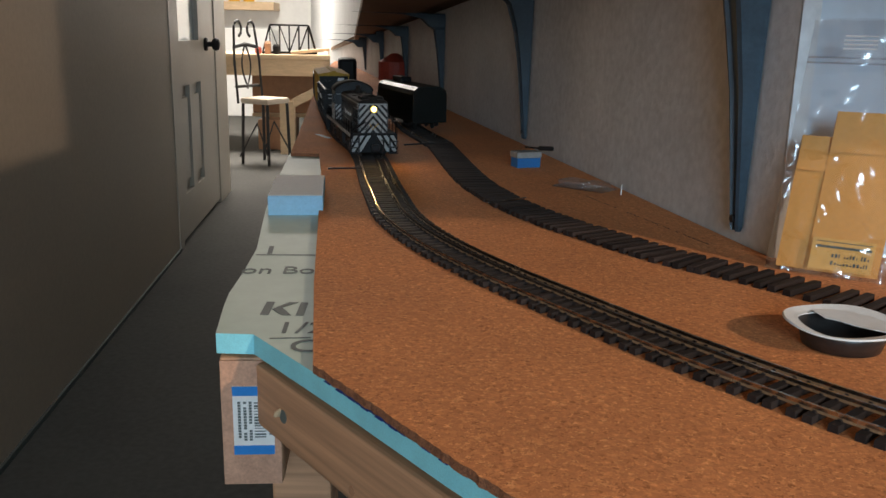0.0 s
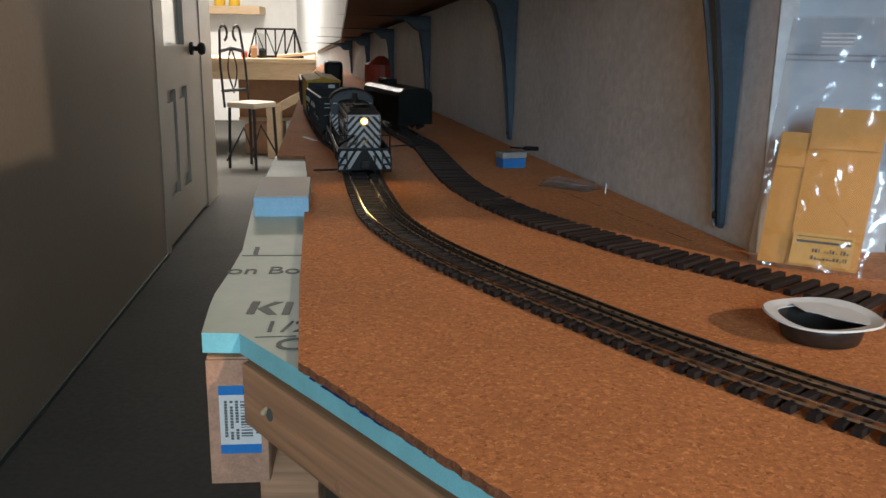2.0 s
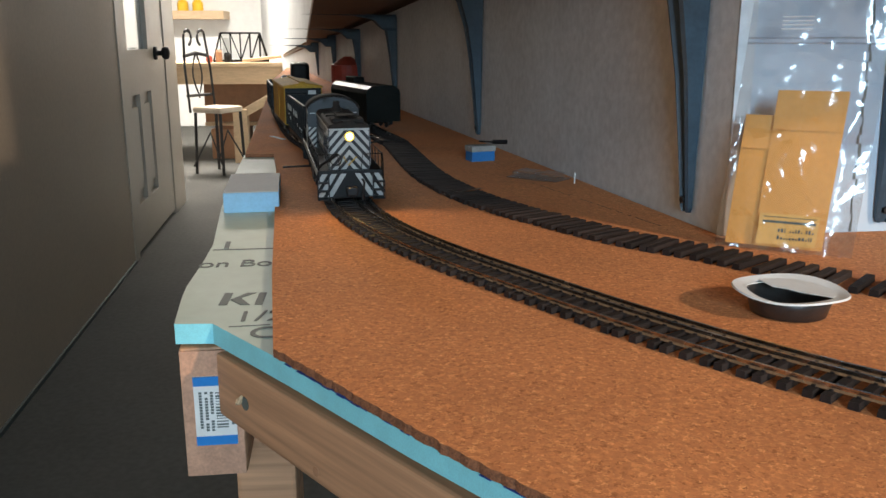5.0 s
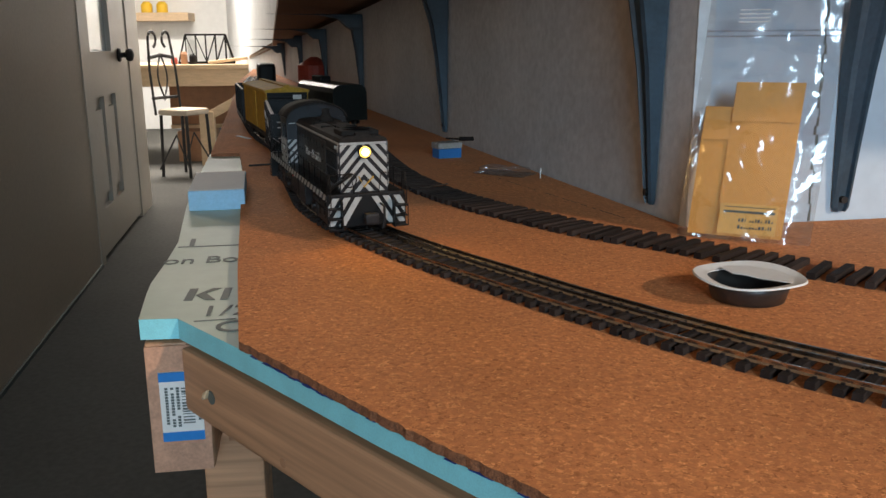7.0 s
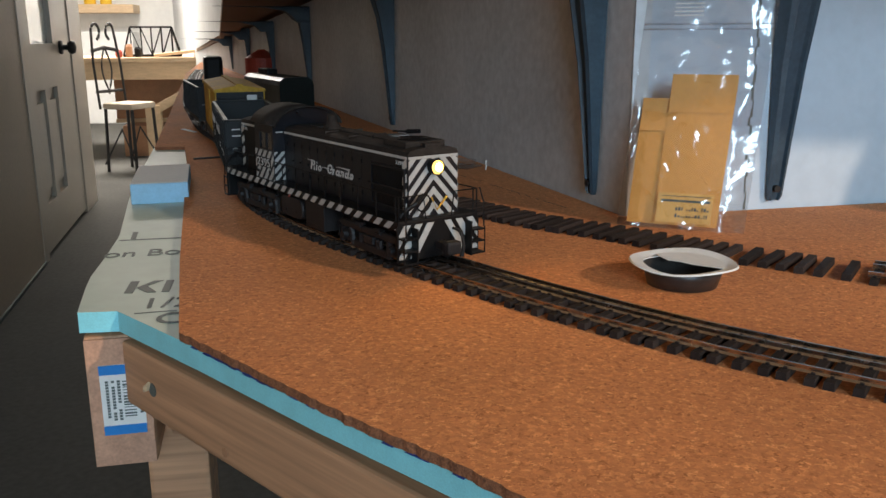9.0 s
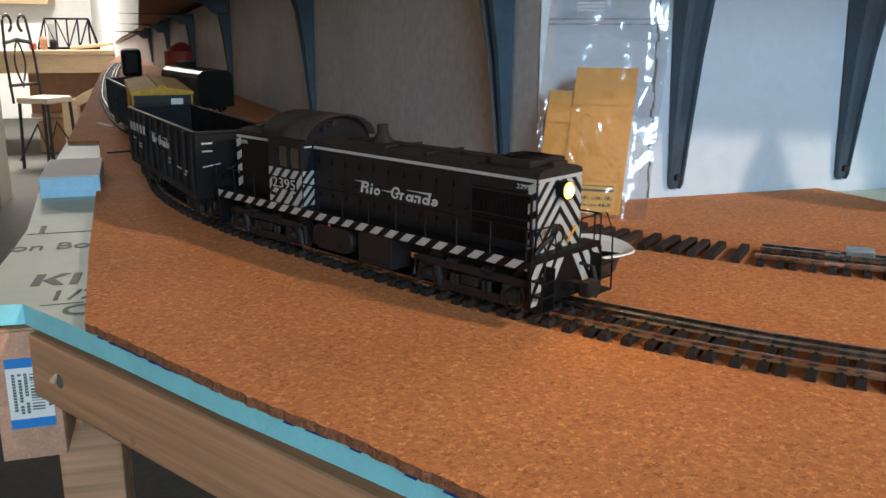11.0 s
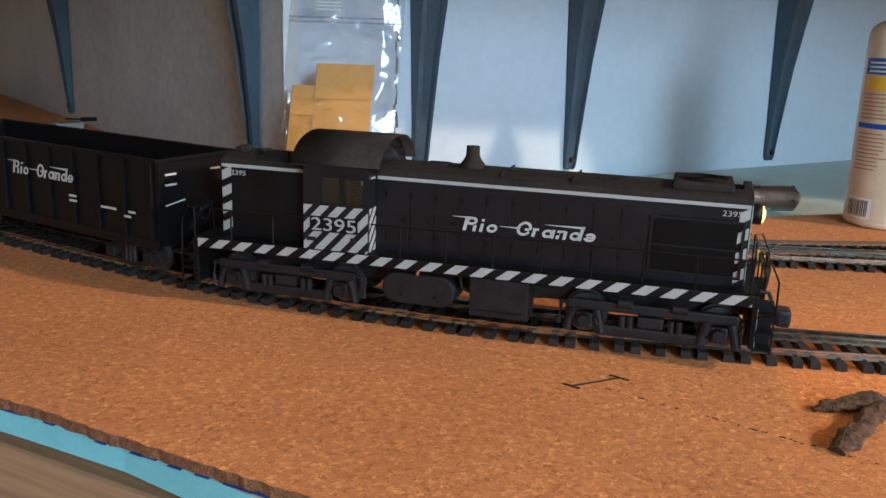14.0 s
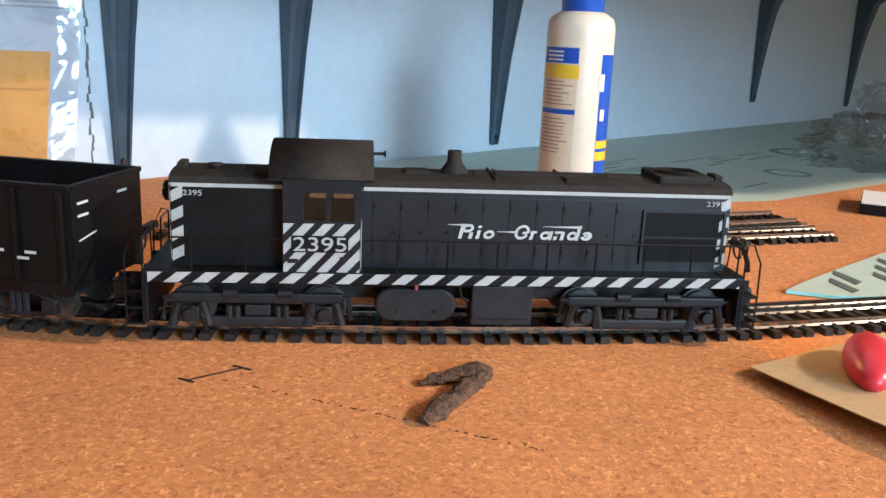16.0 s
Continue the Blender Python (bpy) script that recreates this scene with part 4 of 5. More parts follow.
# exhaust stack, fan, roof details
part("exhaust_pipe", lathe([(0.0075, 0.083), (0.0072, 0.0845), (0.0042, 0.0885), (0.0036, 0.0905), (0.0036, 0.0948), (0.0028, 0.0948), (0.0028, 0.0915)], 16, (0.0012, 0)), ROOF, LOCO, "sooty exhaust stack", True)
part("fan_housing", box(0.104, 0.1325, -0.0155, 0.0155, 0.0825, 0.0868, 0.0012), ROOF, LOCO, "radiator fan housing")
bm = bmesh.new()
for i in range(5):
    r = 0.003 + i * 0.0022
    tube([(0.118 + r * math.cos(k * math.tau / 20), r * math.sin(k * math.tau / 20), 0.0871) for k in range(21)], 0.0004, 4, bm)
part("fan_guard", bm, BLACK, LOCO)
part("roof_hatch", box(-0.024, -0.012, -0.006, 0.006, 0.083, 0.0848, 0.0006), ROOF, LOCO)
part("roof_vent", lathe([(0.0022, 0.083), (0.0022, 0.0848), (0.0036, 0.0852), (0.0036, 0.0862), (0.0012, 0.0866)], 14, (-0.1165, -0.006)), ROOF, LOCO, "small round roof vent", True)
for lx in (-0.128, -0.101, 0.010, 0.078):
    part("lift_ring", tube([(lx, -0.008, 0.0830), (lx, -0.008, 0.0858), (lx + 0.0012, -0.008, 0.0862)], 0.0004, 6), BLACK, LOCO)
part("roof_walk", box(0.022, 0.098, -0.005, 0.005, 0.0832, 0.0846, 0.0004), ROOF, LOCO)
part("roof_seam", box(0.02, 0.0208, -0.016, 0.016, 0.0824, 0.0842), ROOF, LOCO)
part("roof_seam", box(0.056, 0.0568, -0.016, 0.016, 0.0824, 0.0842), ROOF, LOCO)
for x in (0.139, -0.133):
    part("bell_bracket", box(x - 0.002, x + 0.002, -0.006, 0.006, 0.083, 0.0862, 0.0006), ROOF, LOCO)
# nose chevrons, lamp, pilots
for fx, sg in ((0.1411, 1), (-0.1361, -1)):
    for half in (-1, 1):
        for z in np.arange(0.024, 0.082, 0.0096):
            pts = [(0.0, z + 0.010), (half * 0.0190, z - 0.0115), (half * 0.0190, z - 0.0065), (0.0, z + 0.015)]
            pts = clip(clip(pts, 1, 0.0392, 1), 1, 0.0765, -1)
            if len(pts) >= 3:
                part("chevron", plate([(fx, py, pz) for py, pz in pts], 0.0004 * sg, (1, 0, 0)), STRIPE, LOCO, "white chevron stripe")
    plate([(fx, -0.0190, 0.0766), (fx, 0.0190, 0.0766), (fx, 0.0190, 0.0784), (fx, -0.0190, 0.0784)], 0.0004 * sg, (1, 0, 0), bm2 := bmesh.new())
    part("nose_line", bm2, STRIPE, LOCO)
    lamp_case = part("headlight_case", tube([(fx, 0, 0.0712), (fx + 0.0035 * sg, 0, 0.0712)], 0.0050, 16), BLACK, LOCO)
    bm = bmesh.new()
    tube_rows = [[bm.verts.new((fx + dx * sg, r * math.cos(k * math.tau / 20), 0.0712 + r * math.sin(k * math.tau / 20))) for k in range(20)] for dx, r in ((0.0034, 0.0051), (0.0058, 0.0051), (0.0058, 0.0047), (0.0042, 0.0046))]
    for r0, r1 in zip(tube_rows, tube_rows[1:]):
        for k in range(20):
            bm.faces.new((r0[k], r0[(k + 1) % 20], r1[(k + 1) % 20], r1[k]))
    part("headlight_shroud", bm, BLACK, lamp_case, smooth=True)
    part("headlight_reflector", tube([(fx + 0.0036 * sg, 0, 0.0712), (fx + 0.0056 * sg, 0, 0.0712), (fx + 0.0068 * sg, 0, 0.0712)], [0.0046, 0.0046, 0.0036], 20), REFLECTOR_GLOW if sg > 0 else CHROME, lamp_case, "glowing yellow reflector" if sg > 0 else "")
    part("headlight", tube([(fx + 0.0066 * sg, 0, 0.0712), (fx + 0.0071 * sg, 0, 0.0712)], [0.0026, 0.0022], 16), LAMP_GLOW if sg > 0 else CHROME, LOCO, "lit warm headlight" if sg > 0 else "unlit headlight")
    part("brake_hose", tube([(sg * 0.1480, 0.011, 0.0300), (sg * 0.1560, 0.012, 0.0290), (sg * 0.1600, 0.011, 0.0200), (sg * 0.1590, 0.010, 0.0130)], [0.0010, 0.0011, 0.0011, 0.0016], 8), GRIME, LOCO)
    part("brake_wheel", tube([(sg * 0.1505, -0.014 + 0.0055 * math.cos(k * math.tau / 16), 0.0500 + 0.0055 * math.sin(k * math.tau / 16)) for k in range(17)], 0.0006, 6), BLACK, LOCO)
    part("end_chain", tube([(sg * 0.1478, -0.012, 0.0545), (sg * 0.1510, -0.020, 0.0500), (sg * 0.1500, -0.0270, 0.0460), (sg * 0.1490, -0.0305, 0.0420)], 0.0014, 6), BLACK, LOCO, "dark hose hung over the end rail")
    px = 0.1465 * sg
    part("pilot", box(px - 0.0012, px + 0.0012, -0.0315, 0.0315, 0.0125, 0.0384, 0.0006), BLACK, LOCO)
    bm = bmesh.new()
    for half in (-1, 1):
        for y0 in (0.004, 0.013, 0.022):
            pts = [(half * y0, 0.036), (half * (y0 + 0.0052), 0.036), (half * (y0 + 0.019), 0.014), (half * (y0 + 0.0138), 0.014)]
            pts = clip(pts, 0, half * 0.031, -half)
            if len(pts) >= 3:
                plate([(px + 0.0012 * sg, py, pz) for py, pz in pts], 0.0004 * sg, (1, 0, 0), bm)
    part("pilot_stripe", bm, STRIPE, LOCO, "white pilot stripes")
    for half in (-1, 1):
        step = part("step_well", box(sg * 0.1476, sg * 0.1552, half * 0.0212 - 0.0004, half * 0.0212 + 0.0004, 0.0112, 0.0345), BLACK, LOCO)
        for k in range(3):
            part("tread", box(sg * 0.1470, sg * 0.1555, half * 0.0265 - 0.005, half * 0.0265 + 0.005, 0.0118 + k * 0.008, 0.0128 + k * 0.008), BLACK, step)
        part("step_post", box(sg * 0.1470, sg * 0.1478, half * 0.0318 - 0.0003, half * 0.0318 + 0.0003, 0.0118, 0.036), BLACK, step)
        part("step_post", box(sg * 0.1548, sg * 0.1556, half * 0.0318 - 0.0003, half * 0.0318 + 0.0003, 0.0118, 0.030), BLACK, step)
        part("grab_rail", tube([(sg * 0.1475, half * 0.0305, 0.034), (sg * 0.1475, half * 0.0305, 0.0545), (sg * 0.1510, half * 0.0305, 0.0555), (sg * 0.1555, half * 0.0305, 0.046), (sg * 0.1558, half * 0.0305, 0.030)], 0.0005, 6), BLACK, LOCO)
        part("end_rail", tube([(sg * 0.1475, half * 0.0305, 0.0545), (sg * 0.1475, half * 0.012, 0.0545), (sg * 0.1475, half * 0.010, 0.0384)], 0.0005, 6), BLACK, LOCO)
    part("coupler", box(sg * 0.1470, sg * 0.1600, -0.0030, 0.0030, 0.0180, 0.0232, 0.0008), GRIME, LOCO)
    bm = box(sg * 0.1585, sg * 0.1660, -0.0055, 0.0055, 0.0165, 0.0255, 0.002)
    part("coupler_knuckle", bm, GRIME, LOCO)
    part("end_platform", box(sg * 0.1365, sg * 0.1475, -0.03, 0.03, 0.0380, 0.0390), BLACK, LOCO)
# Yellow colour stands in for lamplight on the end-rail chain.
part("brake_chain", tube([(0.1478, -0.006, 0.0525), (0.1485, -0.002, 0.044), (0.1480, 0.006, 0.0520)], 0.0007, 6), YELLOW, LOCO, "chain on the end rail, coloured yellow for the lamplight on it")


def make_truck(parent, x, wheelbase, axles, heavy=False):
    """A truck with side frames, pedestals, springs, equaliser and spoked wheels."""
    tr = part("truck", box(-0.006, 0.006, -0.014, 0.014, 0.014, 0.022), GRIME, parent)
    tr.location.x = x
    xs = [(-wheelbase / 2 + wheelbase * i / (axles - 1)) for i in range(axles)]
    for sg in (-1, 1):
        y = sg * 0.0245
        bm = bmesh.new()
        if heavy:
            L = wheelbase / 2 + 0.013
            box(-L + 0.004, L - 0.004, y - 0.0016, y + 0.0016, 0.0210, 0.0262, 0.0012, bm)
            box(-wheelbase / 2 + 0.005, wheelbase / 2 - 0.005, y - 0.0012, y + 0.0018, 0.0085, 0.0142, 0.0014, bm)
            for sx in (-1, 1):
                tube([(sx * (wheelbase / 2 - 0.0085), y, 0.0125), (sx * (wheelbase / 2 - 0.0058), y, 0.0150), (sx * (wheelbase / 2 - 0.0056), y, 0.0215)], 0.0020, 8, bm)
            for ax in xs:
                for dx in (-0.0075, 0.0075):
                    tube([(ax + dx * 0.75, y, 0.0215), (ax + dx, y, 0.0155), (ax + dx * 1.15, y, 0.0100)], [0.0026, 0.0021, 0.0024], 8, bm)
                box(ax - 0.0044, ax + 0.0044, y - 0.0012, y + sg * 0.0012 + 0.0022, 0.0112, 0.0195, 0.0012, bm)
                tube([(ax, y + sg * 0.0015, 0.0160), (ax, y + sg * 0.0048, 0.0160)], [0.0034, 0.0028], 10, bm)
            box(-0.0062, 0.0062, y - 0.0022, y + 0.0026, 0.0150, 0.0205, 0.0008, bm)
            for dx in (-0.0135, -0.0098, 0.0098, 0.0135):
                tube([(dx, y, 0.0135), (dx, y, 0.0196)], 0.0017, 8, bm)
            for dx in (-0.016, 0.010):
                tube([(dx, y + sg * 0.001, 0.0262), (dx + 0.007, y + sg * 0.001, 0.0262)], 0.0024, 10, bm)
            tube([(-L, y, 0.0125), (-L + 0.001, y, 0.0235), (-L + 0.008, y, 0.0240)], 0.0016, 6, bm)
            tube([(L, y, 0.0125), (L - 0.001, y, 0.0235), (L - 0.008, y, 0.0240)], 0.0016, 6, bm)
        else:
            L = wheelbase / 2 + 0.004
            tube([(-L, y, 0.0175), (-0.008, y, 0.0225), (0.008, y, 0.0225), (L, y, 0.0175)], 0.0017, 6, bm)
            tube([(-L, y, 0.0135), (-0.008, y, 0.0105), (0.008, y, 0.0105), (L, y, 0.0135)], 0.0015, 6, bm)
            for ax in xs:
                box(ax - 0.0040, ax + 0.0040, y - 0.0022, y + 0.0022, 0.0118, 0.0190, 0.0010, bm)
            for dx in (-0.0038, 0, 0.0038):
                tube([(dx, y, 0.0110), (dx, y, 0.0220)], 0.0016, 7, bm)
        part("side_frame", bm, GRIME, tr)
    r = 0.0102 if heavy else 0.0088
    for ax in xs:
        bm = tube([(0, -0.0185, 0), (0, 0.0185, 0)], 0.0014, 6)
        for sg in (-1, 1):
            tube([(0, sg * 0.0148, 0), (0, sg * 0.0156, 0), (0, sg * 0.01561, 0), (0, sg * 0.0182, 0)], [r + 0.001, r + 0.001, r, r - 0.0002], 24, bm)
            for k in range(6):
                a = k * math.tau / 6
                box(-0.0006, 0.0006, sg * 0.01835 - 0.0002, sg * 0.01835 + 0.0002, 0.001, r - 0.001, 0, bm, Matrix.Rotation(a, 4, "Y"))
        w = part("wheelset", bm, WHEEL_STEEL, tr)
        w.location = (ax, 0, RT + r)
        WHEELS.append((w, r))
    return tr


WHEELS = []
make_truck(LOCO, -0.095, 0.064, 2, True)
make_truck(LOCO, 0.100, 0.064, 2, True)


def make_gondola(name, label, colour, length=0.245):
    g = tagged(empty(name), label, "freight car")
    h = length / 2
    w, z0, z1 = 0.0305, 0.0300, 0.0760
    part("floor_pan", box(-h, h, -w, w, z0 - 0.004, z0 + 0.001), colour, g)
    for sg in (-1, 1):
        part("side", box(-h, h, sg * w - 0.0008, sg * w + 0.0008, z0, z1), colour, g)
        part("top_rim", box(-h - 0.001, h + 0.001, sg * w - 0.0018, sg * w + 0.0018, z1 - 0.001, z1 + 0.0012, 0.0004), colour, g)
        for i in range(11):
            x = -h + 0.004 + i * (length - 0.008) / 10
            part("rib", box(x - 0.0014, x + 0.0014, sg * (w + 0.0018) - 0.0011, sg * (w + 0.0018) + 0.0011, z0, z1 - 0.001, 0.0004), colour, g)
        part("end", box(sg * h - 0.0008, sg * h + 0.0008, -w, w, z0, z1), colour, g)
        part("top_rim", box(sg * h - 0.0018, sg * h + 0.0018, -w, w, z1 - 0.001, z1 + 0.0012, 0.0004), colour, g)
        part("side_sill", box(-h, h, sg * w - 0.0015, sg * w + 0.0015, z0 - 0.006, z0, 0.0004), colour, g)
        for dx in (-0.006, 0.0, 0.006):
            part("ladder_rung", tube([(sg * (h + 0.0015), 0.018, 0.042 + dx * 1.6), (sg * (h + 0.0015), 0.028, 0.042 + dx * 1.6)], 0.0005, 5), colour, g)
        part("coupler", box(sg * h, sg * (h + 0.012), -0.003, 0.003, 0.018, 0.0235, 0.0008), GRIME, g)
        part("end_bar", tube([(sg * (h + 0.001), -0.026, 0.050), (sg * (h + 0.001), -0.012, 0.052)], 0.0005, 5), SILVER, g)
    return g


gondola = make_gondola("gondola_car", "black gondola freight car with silver lettering", BLACK)
for sg in (-1, 1):
    nrm = (0, sg, 0)
    bar_words(gondola, -0.012 if sg < 0 else 0.06, 0.0555, sg * 0.0336, 0.062, 0.0085, nrm, mirror=1 if sg < 0 else -1)
    bm = bmesh.new()
    for i in range(5):
        x = -0.105 + i * 0.014
        plate([(x, sg * 0.0336, 0.0575), (x + 0.0075, sg * 0.0336, 0.0575), (x + 0.0075, sg * 0.0336, 0.0655), (x, sg * 0.0336, 0.0655)], 0.0003, nrm, bm)
    for x, z, w in ((-0.095, 0.050, 0.012), (-0.07, 0.047, 0.012), (-0.07, 0.044, 0.012), (0.045, 0.047, 0.007), (0.045, 0.044, 0.007), (0.075, 0.044, 0.014), (0.096, 0.041, 0.006), (0.10, 0.044, 0.006)):
        plate([(x, sg * 0.0336, z), (x + w, sg * 0.0336, z), (x + w, sg * 0.0336, z + 0.0014), (x, sg * 0.0336, z + 0.0014)], 0.0003, nrm, bm)
    tagged(part("data_lettering", bm, SILVER, gondola, "small silver data lines"), kind="stuff")
bm = bmesh.new()
for y, z in ((-0.022, 0.068), (-0.022, 0.062), (0.012, 0.068)):
    box(0.1234, 0.1240, y - 0.004, y + 0.004, z - 0.0006, z + 0.0006, 0, bm)
tagged(part("data_lettering", bm, SILVER, gondola), kind="stuff")
make_truck(gondola, -0.088, 0.034, 2)
make_truck(gondola, 0.088, 0.034, 2)

boxcar = tagged(empty("box_car"), "yellow-sided model box car with black ends", "freight car")
h = 0.125
part("body", box(-h, h, -0.0300, 0.0300, 0.028, 0.0865, 0.0006), YELLOW, boxcar)
bm = bmesh.new()
prof = [(-0.032, 0.0862), (-0.031, 0.0890), (0, 0.0940), (0.031, 0.0890), (0.032, 0.0862)]
a = [bm.verts.new((-h - 0.001, y, z)) for y, z in prof]
b = [bm.verts.new((h + 0.001, y, z)) for y, z in prof]
bm.faces.new(a)
bm.faces.new(b)
for i in range(5):
    bm.faces.new((a[i], a[(i + 1) % 5], b[(i + 1) % 5], b[i]))
part("roof", bm, YELLOW, boxcar, "ochre roof")
part("running_board", box(-h, h, -0.004, 0.004, 0.0935, 0.0955), YELLOW, boxcar)
for sg in (-1, 1):
    en = part("end", box(sg * (h + 0.0004), sg * (h + 0.0012), -0.0285, 0.0285, 0.029, 0.0855), BLACK, boxcar, "black ribbed end")
    for k in range(7):
        part("end_rib", box(sg * (h + 0.0008), sg * (h + 0.0022), -0.027, 0.027, 0.034 + k * 0.0072, 0.0365 + k * 0.0072, 0.0006), BLACK, boxcar)
    part("sliding_door", box(-0.022, 0.022, sg * 0.0306 - 0.0007, sg * 0.0306 + 0.0007, 0.031, 0.083, 0.0004), YELLOW, boxcar)
    part("side_sill", box(-h, h, sg * 0.0295 - 0.001, sg * 0.0295 + 0.001, 0.023, 0.029), BLACK, boxcar)
    part("coupler", box(sg * h, sg * (h + 0.012), -0.003, 0.003, 0.018, 0.0235, 0.0008), GRIME, boxcar)
part("end_placard", box(h + 0.0022, h + 0.0028, 0.008, 0.020, 0.076, 0.082), SILVER, boxcar, "small pale placard")
make_truck(boxcar, -0.09, 0.034, 2)
make_truck(boxcar, 0.09, 0.034, 2)
tail = make_gondola("gondola_car", "plain black gondola freight car", BLACK)
make_truck(tail, -0.088, 0.034, 2)
make_truck(tail, 0.088, 0.034, 2)

# standing car on the far track
car = tagged(empty("standing_car", pose(-0.043, 1.735, 0, 0, 0, math.degrees(math.atan2(0.32, -0.115)))), "dark green passenger car parked on the track by the wall", "railway car")
part("body", hood_shell(-0.16, 0.07, 0.031, 0.020, 0.068, 0.082), GREEN_BLACK, car)
# The highlight along the roof edge is built as a chrome strip.
part("roof_highlight_strip", box(-0.135, -0.085, 0.0192, 0.0212, 0.0795, 0.0815, 0.0006), CHROME, car, "bright metal strip drawn for the highlight on the roof edge")
part("roof_vent", box(-0.02, 0.04, -0.01, 0.01, 0.081, 0.092, 0.002), BLACK, car)
make_truck(car, -0.11, 0.034, 2)
make_truck(car, 0.03, 0.034, 2)

# ---- things on the layout ----
def make_bottle():
    e = tagged(empty("glue_bottle", pose(0.771, 0.482, 0, 0, 0, 0)), "cream plastic wood-glue bottle with blue cap and yellow label", "bottle")
    part("body", lathe([(0.026, 0.0), (0.0294, 0.002), (0.0304, 0.006), (0.0304, 0.158), (0.0298, 0.164), (0.0275, 0.169), (0.0215, 0.173), (0.0180, 0.1745)], 48), BOTTLE, e, "", True)
    part("cap", lathe([(0.0180, 0.1735), (0.0190, 0.1745), (0.0190, 0.194), (0.017, 0.198), (0.009, 0.213), (0.006, 0.222)], 32), CAP_BLUE, e, "blue ribbed cap", True)

    def wrap(name, a0, a1, z0, z1, material, r=0.0307, parent=e, label=""):
        bm = bmesh.new()
        n = max(3, int(abs(a1 - a0) / 5))
        lo, hi = [], []
        for k in range(n + 1):
            a = radians(a0 + (a1 - a0) * k / n)
            lo.append(bm.verts.new((r * math.cos(a), r * math.sin(a), z0)))
            hi.append(bm.verts.new((r * math.cos(a), r * math.sin(a), z1)))
        for k in range(n):
            bm.faces.new((lo[k], lo[k + 1], hi[k + 1], hi[k]))
        return part(name, bm, material, parent, label, True)

    back = wrap("back_label", 152, 222, 0.006, 0.143, LABEL_TAN, 0.0307, e, "tan back label with small print")
    wrap("blue_band", 152, 222, 0.1295, 0.143, CAP_BLUE, 0.0309, back)
    wrap("yellow_band", 151, 224, 0.1163, 0.128, LABEL_YELLOW, 0.0310, back)
    wrap("blue_line", 152, 222, 0.0850, 0.0893, CAP_BLUE, 0.0309, back)
    wrap("barcode_field", 155, 200, 0.008, 0.026, PAPER_WHITE, 0.0309, back)
    random.seed(8)
    for k in range(20):
        z = 0.113 - k * 0.0033
        if 0.081 < z < 0.0905:
            continue
        wrap("print_bar", 158, random.uniform(196, 216), z, z + 0.0010, CARDBOARD, 0.0310, back)
    for k in range(12):
        wrap("print_bar", 158 + k * 3.2, 159.3 + k * 3.2 + random.uniform(0, 1), 0.010, 0.024, INK, 0.0311, back)
    for k in range(3):
        wrap("print_bar", 162, 196, 0.1315 + k * 0.0035, 0.1330 + k * 0.0035, PAPER_WHITE, 0.0311, back)
    front = wrap("front_label", 264, 400, 0.006, 0.138, CAP_BLUE, 0.0307, e, "blue front label with yellow bars")
    wrap("yellow_band", 264, 400, 0.044, 0.052, LABEL_YELLOW, 0.0309, front)
    wrap("yellow_band", 264, 400, 0.055, 0.062, LABEL_YELLOW, 0.0309, front)
    wrap("white_block", 261, 272, 0.106, 0.121, PAPER_WHITE, 0.0311, front)
    wrap("white_block", 268, 278, 0.080, 0.090, PAPER_WHITE, 0.0311, front)
    return e


make_bottle()


def make_bowl():
    e = tagged(empty("plastic_cup", pose(0.2735, 0.546, 0, 0, 0, 20) @ Matrix.Diagonal((1.035, 1.035, 1.0, 1))), "small dark plastic cup with a torn white paper lid rim", "cup")
    part("cup", lathe([(0.018, 0.0003), (0.0210, 0.001), (0.0228, 0.008), (0.0250, 0.0130), (0.0243, 0.0130), (0.0220, 0.008), (0.0200, 0.002)], 40), CUP_PLASTIC, e, "dark smoky cup", True)
    bm = bmesh.new()
    n = 56
    rows = []
    for k in range(n):
        a = k * math.tau / n
        wob = 0.0008 * math.sin(3 * a)
        rows.append([bm.verts.new((r * math.cos(a), r * math.sin(a), 0.0130 + z + wob)) for r, z in ((0.0238, 0.0006), (0.0262, 0.001), (0.0318, 0.0026), (0.0325, 0.0016), (0.0262, 0.0004), (0.0238, 0.0))])
    for k in range(n):
        r0, r1 = rows[k], rows[(k + 1) % n]
        for i in range(6):
            bm.faces.new((r0[i], r0[(i + 1) % 6], r1[(i + 1) % 6], r1[i]))
    part("rim", bm, PAPER_WHITE, e, "white paper rim")
    bm = bmesh.new()
    pts = [(0.0245 * math.cos(radians(a)), 0.0245 * math.sin(radians(a)), 0.0140) for a in range(-62, 92, 8)]
    plate(pts + [(-0.002, 0.011, 0.0133), (0.001, 0.004, 0.0137), (0.004, -0.004, 0.0133), (0.006, -0.012, 0.0139)], 0.0004, (0, 0, 1), bm)
    part("torn_lid", bm, PAPER_WHITE, e, "torn translucent lid half")
    return e


make_bowl()

# envelopes in a zip bag leaning on the wall
BU = Vector((0.088, -0.050, 0)).normalized()
BL = Vector((0.024, 0.018, 0.188)).normalized()
BV = BU.cross(BL)
BB = Vector((0.2910, 0.7200, 0.0008))


def in_bag(u, v, d):
    return BB + BU * u + BL * v - BV * d


